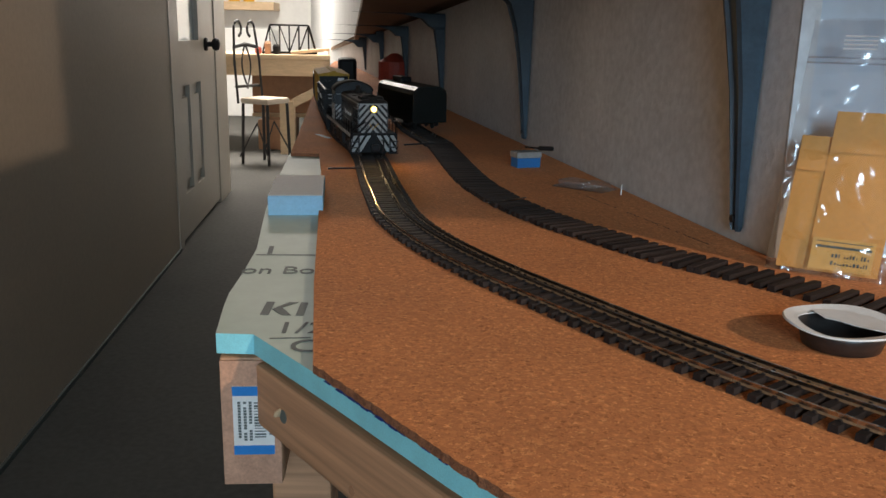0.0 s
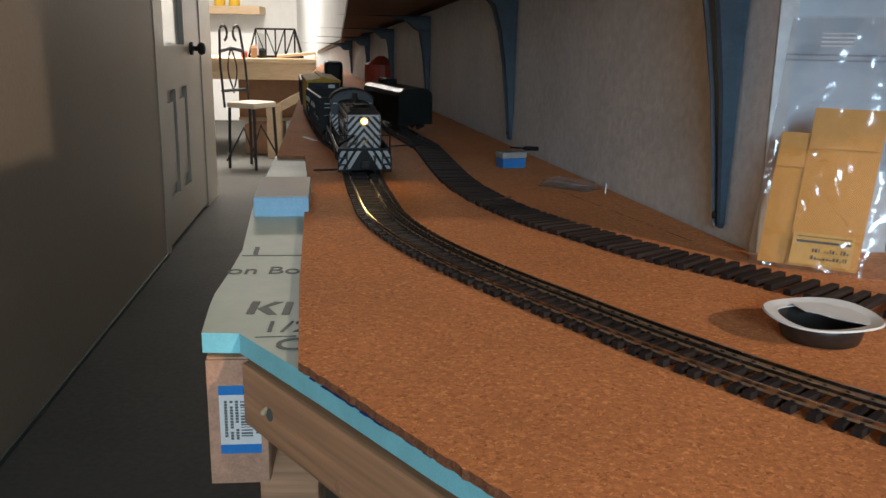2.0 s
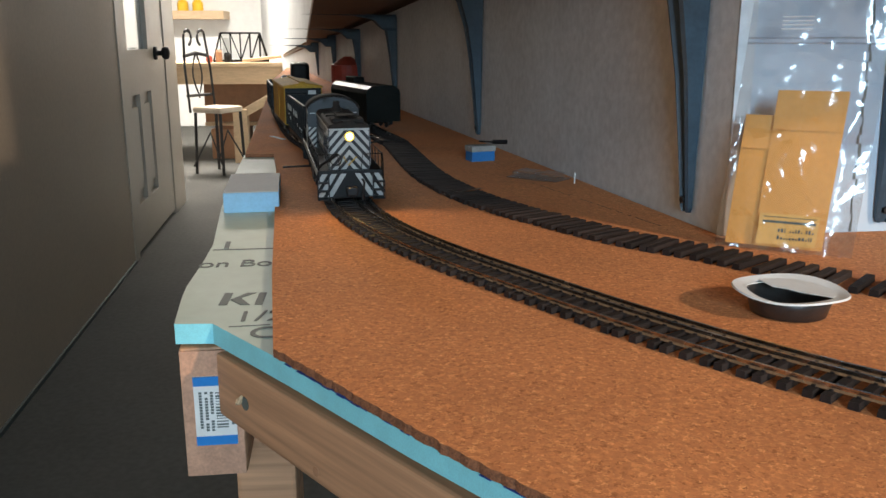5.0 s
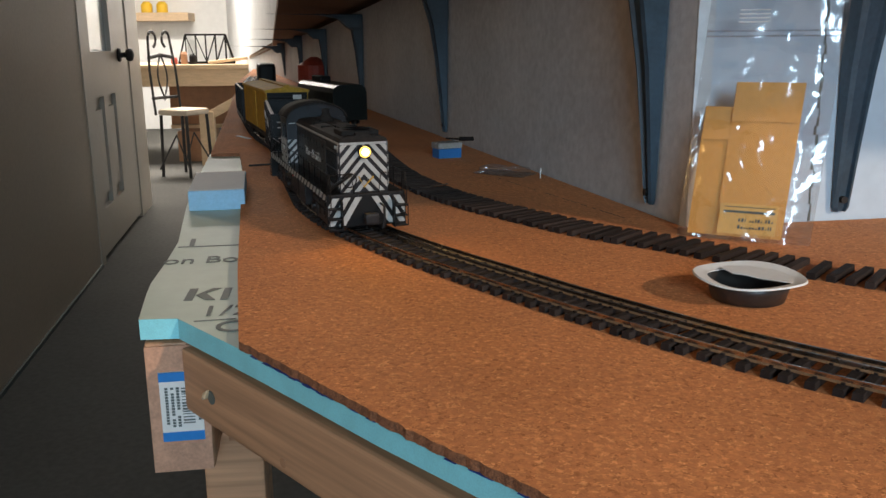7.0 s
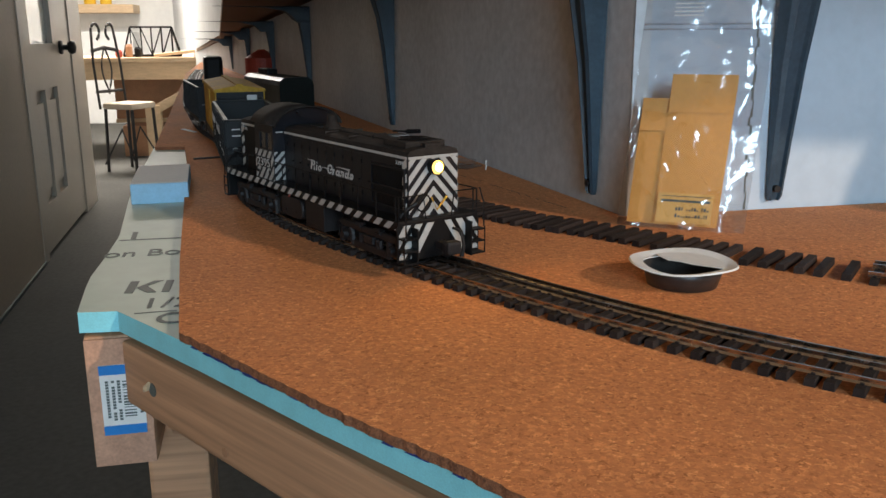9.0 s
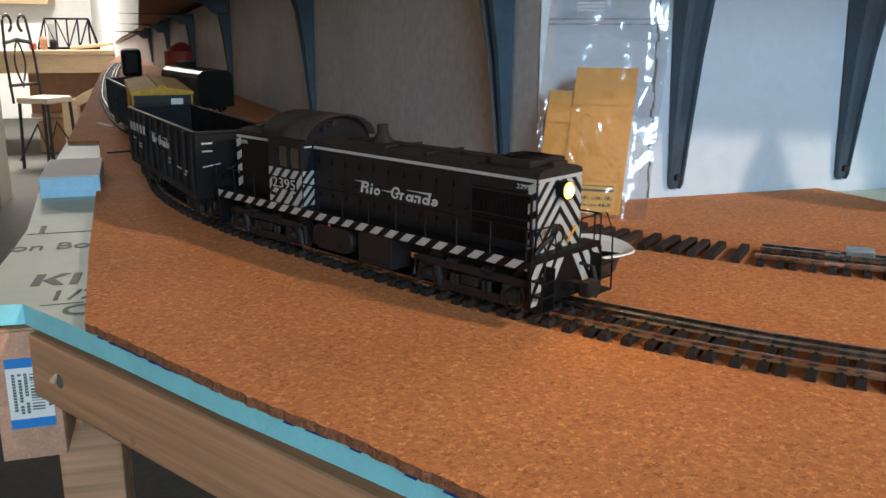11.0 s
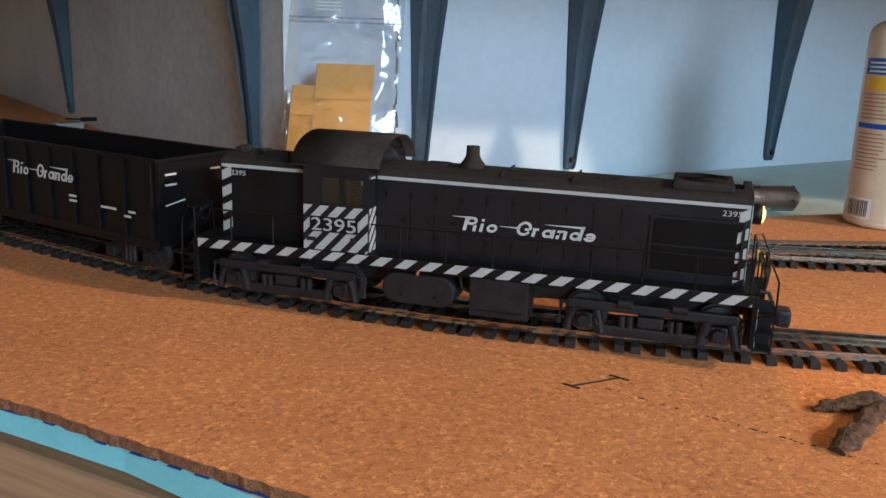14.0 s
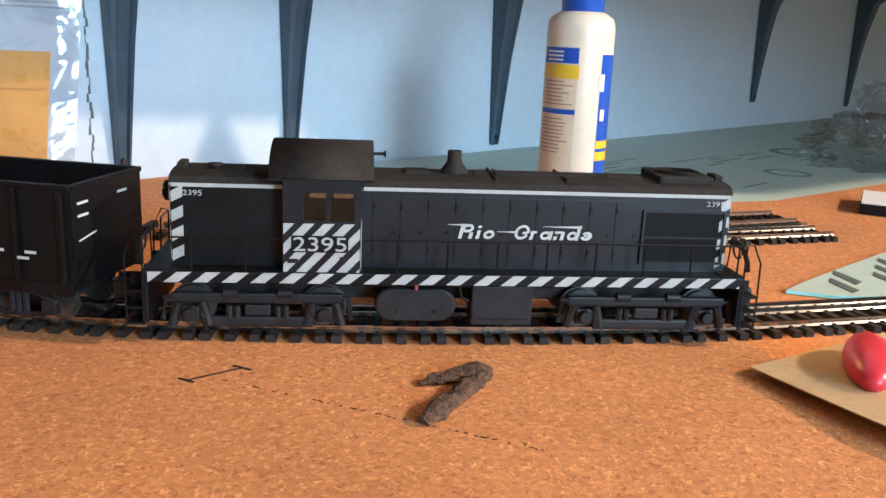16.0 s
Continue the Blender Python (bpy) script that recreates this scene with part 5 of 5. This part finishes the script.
def bag_sheet(nu, nv, u0, u1, v0, v1, d, wob, seed):
    bm = bmesh.new()
    g = []
    for i in range(nu + 1):
        row = []
        for j in range(nv + 1):
            u, v = u0 + (u1 - u0) * i / nu, v0 + (v1 - v0) * j / nv
            edge = min(i, nu - i) / nu * 2
            o = noise.noise(Vector((u * 60, v * 45, seed))) * wob + noise.noise(Vector((u * 150, v * 110, seed + 4))) * wob * 0.5
            row.append(bm.verts.new(in_bag(u, v, d * min(1, edge * 3) + o * min(1, edge * 4))))
        g.append(row)
    for i in range(nu):
        for j in range(nv):
            bm.faces.new((g[i][j], g[i + 1][j], g[i + 1][j + 1], g[i][j + 1]))
    return bm


S_SIGN = 1 if (in_bag(0, 0, 1) - in_bag(0, 0, 0)).y < 0 else -1
bag = tagged(empty("zip_bag"), "clear wrinkled zip bag leaning against the wall", "plastic bag")
for d, sd in ((0.0075, 3), (-0.0015, 9)):
    sh = part("film_sheet", bag_sheet(34, 50, 0.0, 0.100, 0.0, 0.190, d * S_SIGN, 0.0022, sd), FILM, bag, "glossy wrinkled film", True)
    sh.visible_shadow = False
for v in (0.158, 0.162):
    bm = tube([in_bag(0.001 + 0.098 * k / 12, v, 0.004 * S_SIGN) for k in range(13)], 0.0008, 6)
    z = part("zip_ridge", bm, FILM, bag)
    z.visible_shadow = False
bm = bmesh.new()
for k in range(4):
    tube([in_bag(0.024, 0.168 + k * 0.003, 0.0085 * S_SIGN), in_bag(0.046, 0.168 + k * 0.003, 0.0085 * S_SIGN)], 0.0006, 5, bm)
part("print_bar", bm, PAPER_WHITE, bag, "small white printed bars")


def envelope(u0, u1, v1, d, label, flap):
    e = tagged(empty("envelope"), label, "envelope")
    bm = bmesh.new()
    n, q = 8, 10
    front, back = [], []
    for i in range(n + 1):
        for j in range(q + 1):
            u, v = u0 + (u1 - u0) * i / n, 0.003 + (v1 - 0.003) * j / q
            bulge = 0.0012 * math.sin(math.pi * i / n) * math.sin(math.pi * j / q)
            front.append(bm.verts.new(in_bag(u, v, (d + 0.0009 + bulge) * S_SIGN)))
            back.append(bm.verts.new(in_bag(u, v, (d - 0.0003) * S_SIGN)))
    idx = lambda i, j: i * (q + 1) + j
    for i in range(n):
        for j in range(q):
            for side in (front, back):
                bm.faces.new((side[idx(i, j)], side[idx(i + 1, j)], side[idx(i + 1, j + 1)], side[idx(i, j + 1)]))
    part("pocket", bm, ENVELOPE, e, "", True)
    bm = plate([in_bag(u0 + 0.0005, v1 - flap, (d + 0.0026) * S_SIGN), in_bag(u1 - 0.0005, v1 - flap, (d + 0.0026) * S_SIGN), in_bag(u1 - 0.0005, v1, (d + 0.0014) * S_SIGN), in_bag(u0 + 0.0005, v1, (d + 0.0014) * S_SIGN)], 0.0004, -BV * S_SIGN)
    part("flap", bm, ENVELOPE, e, "folded flap")
    return e


envelope(0.008, 0.070, 0.104, 0.0008, "manila paper envelope behind another in the bag", 0.026)
env = envelope(0.029, 0.079, 0.123, 0.0030, "orange manila envelope with a printed label, in the bag", 0.030)
lab = part("label", plate([in_bag(0.031, 0.005, 0.0056 * S_SIGN), in_bag(0.074, 0.005, 0.0056 * S_SIGN), in_bag(0.074, 0.029, 0.0060 * S_SIGN), in_bag(0.031, 0.029, 0.0060 * S_SIGN)], 0.0003, -BV * S_SIGN), PAPER_YELLOW, env, "yellow printed label")
bm = bmesh.new()


def bag_bar(u0, u1, v0, v1):
    plate([in_bag(u0, v0, 0.0064 * S_SIGN), in_bag(u1, v0, 0.0064 * S_SIGN), in_bag(u1, v1, 0.0066 * S_SIGN), in_bag(u0, v1, 0.0066 * S_SIGN)], 0.0002, -BV * S_SIGN, bm)


bag_bar(0.034, 0.072, 0.0262, 0.0267)
bag_bar(0.034, 0.072, 0.0218, 0.0236)
random.seed(5)
for v in (0.0150, 0.0095):
    u = 0.046
    while u < 0.071:
        w = random.uniform(0.0006, 0.0016)
        if random.random() < 0.8:
            bag_bar(u, u + w, v, v + random.uniform(0.0010, 0.0030))
        u += w + 0.0010
part("print_bar", bm, INK, lab)

# hobby knife
e = tagged(empty("hobby_knife", pose(0.588, 0.610, 0.0126, 0, 0, -21.5)), "brushed aluminium hobby knife lying on the cork", "knife")
part("handle", tube([(0.026, 0, 0), (0.028, 0, 0), (0.058, 0, 0), (0.060, 0, 0), (0.160, 0, 0), (0.166, 0, 0)], [0.0090, 0.0116, 0.0120, 0.0124, 0.0122, 0.006], 24), ALU, e, "", True)
part("chuck", tube([(0.014, 0, 0), (0.0265, 0, 0)], [0.0055, 0.0098], 16), CHROME, e, "knurled chuck", True)
bm = plate([(-0.012, 0, -0.003), (0.015, 0, -0.003), (0.015, 0, 0.003), (0.006, 0, 0.003)], 0.0006, (0, 1, 0))
part("blade", bm, CHROME, e, "pointed steel blade")


# bark scrap shaped like a bent twig
def lump(points, radii, seed):
    bm = tube(points, radii, 10)
    for _ in range(2):
        bmesh.ops.subdivide_edges(bm, edges=bm.edges[:], cuts=1, use_grid_fill=True)
    for v in bm.verts:
        o = noise.noise(v.co * 220 + Vector((seed, 0, 0))) * 0.0016 + noise.noise(v.co * 600) * 0.0008
        v.co += Vector((noise.noise(v.co * 300) * 0.001, o, o * 0.8))
        v.co.z = max(v.co.z * 0.7, 0.0001)
    return bm


e = tagged(empty("bark_scrap"), "rough dark bark scrap bent like a seven", "bark")
part("bark", lump([(0.391, 0.2185, 0.002), (0.396, 0.217, 0.003), (0.408, 0.213, 0.004), (0.419, 0.211, 0.005), (0.4235, 0.208, 0.003)], [0.0014, 0.0030, 0.0042, 0.0062, 0.0042], 1), BARK, e)
part("bark", lump([(0.4215, 0.2085, 0.003), (0.408, 0.202, 0.004), (0.392, 0.195, 0.004), (0.377, 0.189, 0.004), (0.368, 0.1865, 0.002)], [0.0038, 0.0044, 0.0046, 0.0054, 0.0034], 7), BARK, e)
tagged(obj("bark_chip", lump([(0.556, 0.290, 0.002), (0.560, 0.296, 0.003), (0.564, 0.302, 0.002)], [0.0012, 0.0022, 0.001], 3), BARK), "tiny brown bark chip on the cork", "bark")

# pencil marks on the cork
bm = bmesh.new()


def pen(a, b, w):
    a, b = Vector((*a, 0.0001)), Vector((*b, 0.0001))
    n = (b - a).cross(Vector((0, 0, 1))).normalized() * w
    plate([a - n, b - n, b + n, a + n], 0.0002, (0, 0, 1), bm)


pen((0.309, 0.2795), (0.3355, 0.2790), 0.0006)
pen((0.3072, 0.2835), (0.3110, 0.2755), 0.0008)
pen((0.3335, 0.2840), (0.3378, 0.2745), 0.0008)
random.seed(9)
for i in range(70):
    u = i / 70
    p = Vector((0.322 + 0.075 * u + random.uniform(-0.0006, 0.0006), 0.272 - 0.135 * u + random.uniform(-0.0006, 0.0006)))
    if random.random() < 0.5:
        pen(p, p + Vector((0.0007, -0.0012)) * random.uniform(0.5, 1.3), random.uniform(0.00015, 0.0005))
for i in range(40):
    u = i / 40
    p = Vector((0.276 - 0.085 * u, 0.775 + 0.26 * u))
    if random.random() < 0.6:
        pen(p, p + Vector((-0.0014, 0.0045)), 0.0004)
tagged(obj("pen_marks", bm, PEN_INK), "dark ink marks and dashes on the cork", "marks", kind="structure")

# kraft paper with a red plastic clip
bm = bmesh.new()
pts = [(0.529, 0.1405), (0.520, 0.107), (0.509, 0.068), (0.508, 0.03), (0.56, -0.05), (0.70, -0.02), (0.69, 0.12), (0.644, 0.131), (0.599, 0.137)]
prism(pts, 0.0012, 0.0018, bm)
for v in bm.verts:
    v.co.z += 0.030 * max(0, (0.57 - v.co.x) * 8) ** 2
    v.co.z = max(v.co.z, 0.0004)
tagged(obj("kraft_paper", bm, PAPER_BROWN), "curled sheet of brown kraft paper on the cork", "paper")
bm = bmesh.new()
bmesh.ops.create_icosphere(bm, subdivisions=3, radius=1, matrix=Matrix.Translation((0.573, 0.1050, 0.0105)) @ Matrix.Rotation(radians(28), 4, "Z") @ Matrix.Diagonal((0.034, 0.012, 0.0095, 1)))
tagged(obj("red_clip", bm, RED_PLASTIC, None, "", True), "rounded red plastic clip on the kraft paper", "clip")

# printed foam offcut and other pieces at the far side
tagged(obj("foam_offcut", prism([(0.674, 0.204), (0.70, 0.2075), (0.748, 0.2115), (0.832, 0.217), (0.93, 0.215), (0.84, 0.125), (0.717, 0.162), (0.692, 0.178)], 0.0005, 0.0028, None, 0, 1), [FOAM_TOP, FOAM_EDGE]), "pale green printed foam offcut on the cork", "foam offcut")
bm = bmesh.new()
random.seed(12)
for i in range(7):
    x, y = 0.705 + i * 0.022, 0.176 + 0.010 * math.sin(i * 2.1)
    plate([(x, y, 0.0030), (x + 0.010, y + 0.001, 0.0030), (x + 0.022, y + 0.026, 0.0030), (x + 0.012, y + 0.022, 0.0030)], 0.0003, (0, 0, 1), bm)
tagged(obj("offcut_print", bm, INK), "dark printed leaf-like marks on the foam offcut", "printing", kind="structure")
bm = bmesh.new()
for i in range(26):
    x, y = random.uniform(0.95, 1.6), random.uniform(0.46, 0.66)
    L = random.uniform(0.03, 0.10)
    plate([(x, y, -0.0049), (x + L, y + L * 0.10, -0.0049), (x + L, y + L * 0.10 + 0.0045, -0.0049), (x, y + 0.0045, -0.0049)], 0.0003, (0, 0, 1), bm)
for x, y, r in ((1.42, 0.60, 0.05), (1.62, 0.66, 0.06), (1.2, 0.5, 0.03)):
    for k in range(28):
        a0, a1 = k * math.tau / 28, (k + 1) * math.tau / 28
        plate([(x + r * math.cos(a0), y + r * math.sin(a0), -0.0049), (x + r * math.cos(a1), y + r * math.sin(a1), -0.0049), (x + r * 0.72 * math.cos(a1), y + r * 0.72 * math.sin(a1), -0.0049), (x + r * 0.72 * math.cos(a0), y + r * 0.72 * math.sin(a0), -0.0049)], 0.0003, (0, 0, 1), bm)
tagged(obj("board_print", bm, mat("faded_print", (0.20, 0.30, 0.24), 0.6, bump=0)), "faded grey-green printing on the foam board", "printing", kind="structure")
e = tagged(empty("crumpled_bag", pose(1.40, 0.48, 0.0155)), "crumpled clear plastic bag at the back of the layout", "plastic bag")


def crumple(name, radius, at, squash, seed):
    bm = bmesh.new()
    bmesh.ops.create_icosphere(bm, subdivisions=5, radius=radius)
    for v in bm.verts:
        d = v.co.normalized()
        fold = abs(noise.noise(d * 3.1 + Vector((seed, 0, 0)))) * 0.55 + abs(noise.noise(d * 8.0 + Vector((0, seed, 0)))) * 0.18 + noise.noise(d * 20) * 0.03
        v.co *= 0.72 + fold
        v.co = Vector((v.co.x * squash[0], v.co.y * squash[1], v.co.z * squash[2])) + Vector(at)
        v.co.z = max(-0.0195, v.co.z)
    o = part(name, bm, CRUMPLED_FILM, e)
    o.visible_shadow = False


crumple("bag_body", 0.10, (0, 0, 0.005), (1.2, 0.95, 0.5), 2.0)
crumple("bag_neck", 0.05, (0.10, 0.05, 0.045), (0.9, 0.8, 1.0), 7.0)
e = tagged(empty("small_carton", pose(1.035, 0.305, 0.0, 0, 0, 24)), "small black carton with a white printed top", "carton")
part("tray", box(-0.04, 0.04, -0.022, 0.022, 0.0003, 0.010, 0.001), BLACK, e)
part("top", box(-0.0395, 0.0395, -0.0215, 0.0215, 0.0102, 0.012, 0.0004), PAPER_WHITE, e, "white printed top")

# small things by the grey wall
e = tagged(empty("parts_box", pose(0.1485, 1.226, 0, 0, 0, 20)), "small blue parts box with a clear lid", "box")
part("tray", box(-0.017, 0.017, -0.011, 0.011, 0, 0.013, 0.001), BLUE_BOX, e)
part("lid", box(-0.018, 0.018, -0.012, 0.012, 0.0132, 0.021, 0.001), mat("cloudy_plastic", (0.35, 0.33, 0.30), 0.25, bump=0), e, "cloudy lid")
tagged(obj("screwdriver", tube([(0.150, 1.258, 0.0225), (0.168, 1.248, 0.0225), (0.1681, 1.248, 0.0225), (0.186, 1.238, 0.0235)], [0.0012, 0.0012, 0.003, 0.003], 8), GRIME), "small dark screwdriver resting on the parts box", "tool")
e = tagged(empty("clear_tray", pose(0.203, 1.066, 0.0004, 0, 0, -40)), "clear plastic blister tray by the wall", "tray")
bm = bmesh.new()
for x0, y0, z in ((-0.028, -0.014, 0.0), (0.003, -0.013, 0.0)):
    box(x0, x0 + 0.026, y0, y0 + 0.027, z, z + 0.009, 0.003, bm)
box(-0.032, 0.034, -0.018, 0.018, 0.0, 0.0008, 0, bm)
o = part("blister", bm, FILM, e)
part("lip", tube([(-0.032, -0.018, 0.001), (0.034, -0.018, 0.001), (0.034, 0.018, 0.001), (-0.032, 0.018, 0.001), (-0.032, -0.018, 0.001)], 0.0007, 5), FILM, e, "clear tray lip")
tagged(obj("push_pin", tube([(0.239, 1.028, 0), (0.2395, 1.0285, 0.012)], 0.0008, 6), PAPER_WHITE), "white pin standing in the cork", "pin")
for a, b, c, mm in (((-0.107, 1.140), (-0.062, 1.132), "dark metal rod lying across the track end", IRON), ((-0.024, 1.389), (0.024, 1.397), "dark metal rod on the cork", IRON), ((0.083, 0.948), (0.126, 0.966), "thin pale wire lying across the ties", CHROME)):
    z = 0.0058 if mm is CHROME else 0.0085
    tagged(obj("rod", tube([(*a, z - 0.003), (*b, z)], 0.0014 if mm is IRON else 0.0009, 6), mm), c, "rod", "rods on the layout")
tagged(obj("paper_strip", box(-0.004, 0.004, -0.03, 0.03, 0, 0.0006, 0, None, pose(-0.166, 1.52, 0.0002, 0, 0, 28)), PAPER_WHITE), "thin pale strip lying on the cork", "strip")
tagged(obj("engine_shed", box(-0.03, 0.03, -0.08, 0.08, 0, 0.085, 0.012, None, pose(-0.30, 3.05, 0.0002, 0, 0, 8)), BLACK), "dark model shed beside the far track", "model shed")
tagged(obj("water_tank", lathe([(0.04, 0.0003), (0.04, 0.03), (0.05, 0.031), (0.05, 0.085), (0.01, 0.11)], 20, (-0.12, 2.75)), RED), "rust-red model water tank in shadow", "model tank")

# ---- far room ----
def make_chair():
    e = tagged(empty("iron_chair", pose(-1.16, 5.82, FLOOR, 0, 0, 62) @ Matrix.Diagonal((0.72, 0.72, 0.97, 1))), "dark wrought-iron chair with scrolled back and pale seat", "chair")
    part("seat", box(-0.16, 0.16, -0.16, 0.16, 0.41, 0.45, 0.02), SEAT, e, "pale fabric seat")
    for x, y in ((-0.14, -0.14), (0.14, -0.14), (-0.14, 0.14), (0.14, 0.14)):
        part("leg", tube([(x * 1.1, y * 1.1, 0), (x, y, 0.41)], 0.014, 8), IRON, e)
    for sg in (-1, 1):
        part("back_post", tube([(sg * 0.17, 0.17, 0.41), (sg * 0.17, 0.20, 0.7), (sg * 0.14, 0.22, 0.9)] + [(sg * (0.09 + 0.05 * math.cos(a)), 0.22, 0.9 + 0.05 * math.sin(a)) for a in np.linspace(0, 4.4, 12)], 0.011, 8), IRON, e)
        part("brace", tube([(sg * 0.17, -0.17, 0.05), (sg * 0.12, 0.0, 0.28), (sg * 0.17, 0.17, 0.05)], 0.008, 6), IRON, e)
        part("scroll", tube([(0, 0.2, 0.5)] + [(sg * 0.06 * math.sin(a), 0.2 + 0.005 * a, 0.52 + a * 0.09) for a in np.linspace(0, 3.1, 10)] , 0.008, 6), IRON, e)
    part("back_bar", tube([(-0.165, 0.21, 0.78), (0, 0.22, 0.80), (0.165, 0.21, 0.78)], 0.012, 8), IRON, e)
    part("back_bar", tube([(-0.165, 0.2, 0.52), (0.165, 0.2, 0.52)], 0.01, 8), IRON, e)
    return e


make_chair()
e = tagged(empty("work_table"), "long pale wooden work table in the far room", "table")
part("tabletop", box(-1.95, -0.42, 6.35, 7.15, -0.03, 0.0, 0.004), LIGHT_WOOD, e)
part("apron", box(-1.9, -0.45, 6.37, 6.41, -0.15, -0.031, 0.002), LIGHT_WOOD, e)
for x, y in ((-1.72, 6.45), (-0.6, 6.45), (-1.85, 7.08), (-0.5, 7.08)):
    part("leg", box(x - 0.045, x + 0.045, y - 0.04, y + 0.04, FLOOR, -0.0305, 0.003), LIGHT_WOOD, e)
part("leg", box(-0.05, 0.05, -0.04, 0.04, 0, 0.38, 0.003, None, pose(-1.10, 6.30, FLOOR, 0, 0, 0)), LIGHT_WOOD, e)
part("brace", box(0, 0.30, -0.03, 0.03, -0.03, 0.03, 0.003, None, pose(-1.10, 6.30, FLOOR + 0.34, 0, -28, 0)), LIGHT_WOOD, e)
tagged(obj("cardboard_box", box(-1.36, -1.12, 6.5, 6.9, FLOOR, FLOOR + 0.22, 0.004), CARDBOARD), "brown cardboard box under the table", "box")
tagged(obj("cardboard_box", box(-1.45, -0.95, 6.75, 7.1, FLOOR + 0.25, FLOOR + 0.55, 0.004), CARDBOARD), "dark brown cardboard box under the table", "box")
tagged(obj("shelf_support", box(-1.45, -0.95, 6.72, 7.12, FLOOR + 0.222, FLOOR + 0.248), LIGHT_WOOD), "low wooden shelf under the table", "shelf")
e = tagged(empty("truss_bridge", pose(-1.13, 6.6, 0.0, 0, 0, 12)), "black model truss bridge standing on the table", "model bridge")
for y in (-0.05, 0.05):
    part("bottom_chord", box(-0.20, 0.20, y - 0.005, y + 0.005, 0.004, 0.016), BLACK, e)
    part("top_chord", box(-0.14, 0.14, y - 0.005, y + 0.005, 0.20, 0.212), BLACK, e)
    for sg in (-1, 1):
        part("end_post", tube([(sg * 0.195, y, 0.01), (sg * 0.14, y, 0.206)], 0.006, 6), BLACK, e)
    for i in range(5):
        x = -0.14 + i * 0.07
        part("post", tube([(x, y, 0.01), (x, y, 0.206)], 0.004, 6), BLACK, e)
        if i < 4:
            part("diagonal", tube([(x, y, 0.206 if i < 2 else 0.01), (x + 0.07, y, 0.01 if i < 2 else 0.206)], 0.003, 6), BLACK, e)
part("bridge_deck", box(-0.2, 0.2, -0.045, 0.045, 0.0005, 0.0038), BLACK, e)
tagged(obj("wood_plank", box(-0.36, 0.30, -0.07, 0.07, 0, 0.02, 0.002, None, pose(-0.74, 6.5, 0.040, 0, -6, 10)), LIGHT_WOOD), "pale wooden plank propped up on the table", "plank")
for x, h2, mm in ((-1.33, 0.05, RED), (-1.26, 0.09, CARDBOARD), (-1.20, 0.07, BLACK)):
    tagged(obj("small_jar", lathe([(0.02, 0.0004), (0.024, 0.004), (0.024, h2 * 0.8), (0.016, h2)], 16, (x, 6.45)), mm), "small dark jar on the table", "jar", "jars on the table")
tagged(obj("wall_shelf", box(-2.9, -1.72, 9.05, 9.38, 0.36, 0.44, 0.004), LIGHT_WOOD), "pale wooden shelf on the far wall", "shelf")
tagged(obj("white_cabinet", box(-2.9, -1.74, 9.0, 9.38, FLOOR, 0.18, 0.01), WHITE), "white cabinet under the far shelf", "cabinet")
for x in (-2.15, -2.0):
    tagged(obj("amber_jar", lathe([(0.05, 0.4405), (0.055, 0.45), (0.055, 0.52), (0.03, 0.55)], 18, (x, 9.2)), LABEL_YELLOW), "amber jar on the far shelf", "jar", "jars on the far shelf")

# ---- ties laid one by one ----
random.seed(21)
lay_ties(main_track, MP, MD, MS, 4.40, 7.25, 0.0105, TIE_MESH)
lay_ties(siding, SP, SD, SS, SS[far_end], SS[cut] - 0.20, 0.0105, WOOD_MESH, False, 0.0006)
lay_ties(siding, SP, SD, SS, SS[cut] - 0.195, SS[cut] - 0.004, 0.0128, WOOD_MESH, False, 0.0010)
lay_ties(siding2, SP, SD, SS, SS[cut] + 0.003, SS[-1], 0.0105, TIE_MESH)
lay_ties(branch, BP, BDIR, BS, 0.012, BS[-1], 0.0105, TIE_MESH)
lay_ties(far_track, SP, SD, SS, 0.0, SS[far_end], 0.0085, TIE_MESH, True)


# ---- movement ----
TRAVEL = [(0.0, 5.280), (0.5, 5.318), (1.0, 5.354), (1.5, 5.389), (2.0, 5.424), (2.5, 5.459), (3.0, 5.495), (3.5, 5.530), (4.0, 5.566), (4.5, 5.603), (5.5, 5.681), (6.2, 5.737), (7.0, 5.800), (7.5, 5.838), (8.0, 5.876), (9.0, 5.960), (9.8, 6.029), (10.5, 6.090), (11.0, 6.134), (11.5, 6.178), (12.0, 6.221), (12.5, 6.263), (13.0, 6.303), (13.5, 6.345), (14.0, 6.388), (14.5, 6.432), (15.0, 6.476), (15.5, 6.521), (16.0, 6.568)]


def on_track(s):
    i = np.interp(s, MS, np.arange(len(MS)))
    k = int(min(i, len(MP) - 2))
    return MP[k] + (MP[k + 1] - MP[k]) * (i - k)


def car_pose(s, half):
    a, b = on_track(s - half), on_track(s + half)
    c, d = (a + b) / 2, b - a
    return pose(c[0], c[1], 0, 0, 0, math.degrees(math.atan2(d[1], d[0])))


def motions():
    for thing, back, half in ((LOCO, 0.0, 0.095), (gondola, 0.293, 0.088), (boxcar, 0.565, 0.09), (tail, 0.838, 0.088)):
        walk(thing, [(t, car_pose(s - back, half)) for t, s in TRAVEL])
    rolling = []
    T = [i * 0.1 for i in range(161)]
    s = np.interp(T, [r[0] for r in TRAVEL], [r[1] for r in TRAVEL])
    for w, r in WHEELS:
        if w.parent.parent is car:
            continue
        p = w.location.copy()
        walk(w, [(t, pose(p.x, p.y, p.z, 0, math.degrees((v - s[0]) / r), 0)) for t, v in zip(T, s)])


motions()
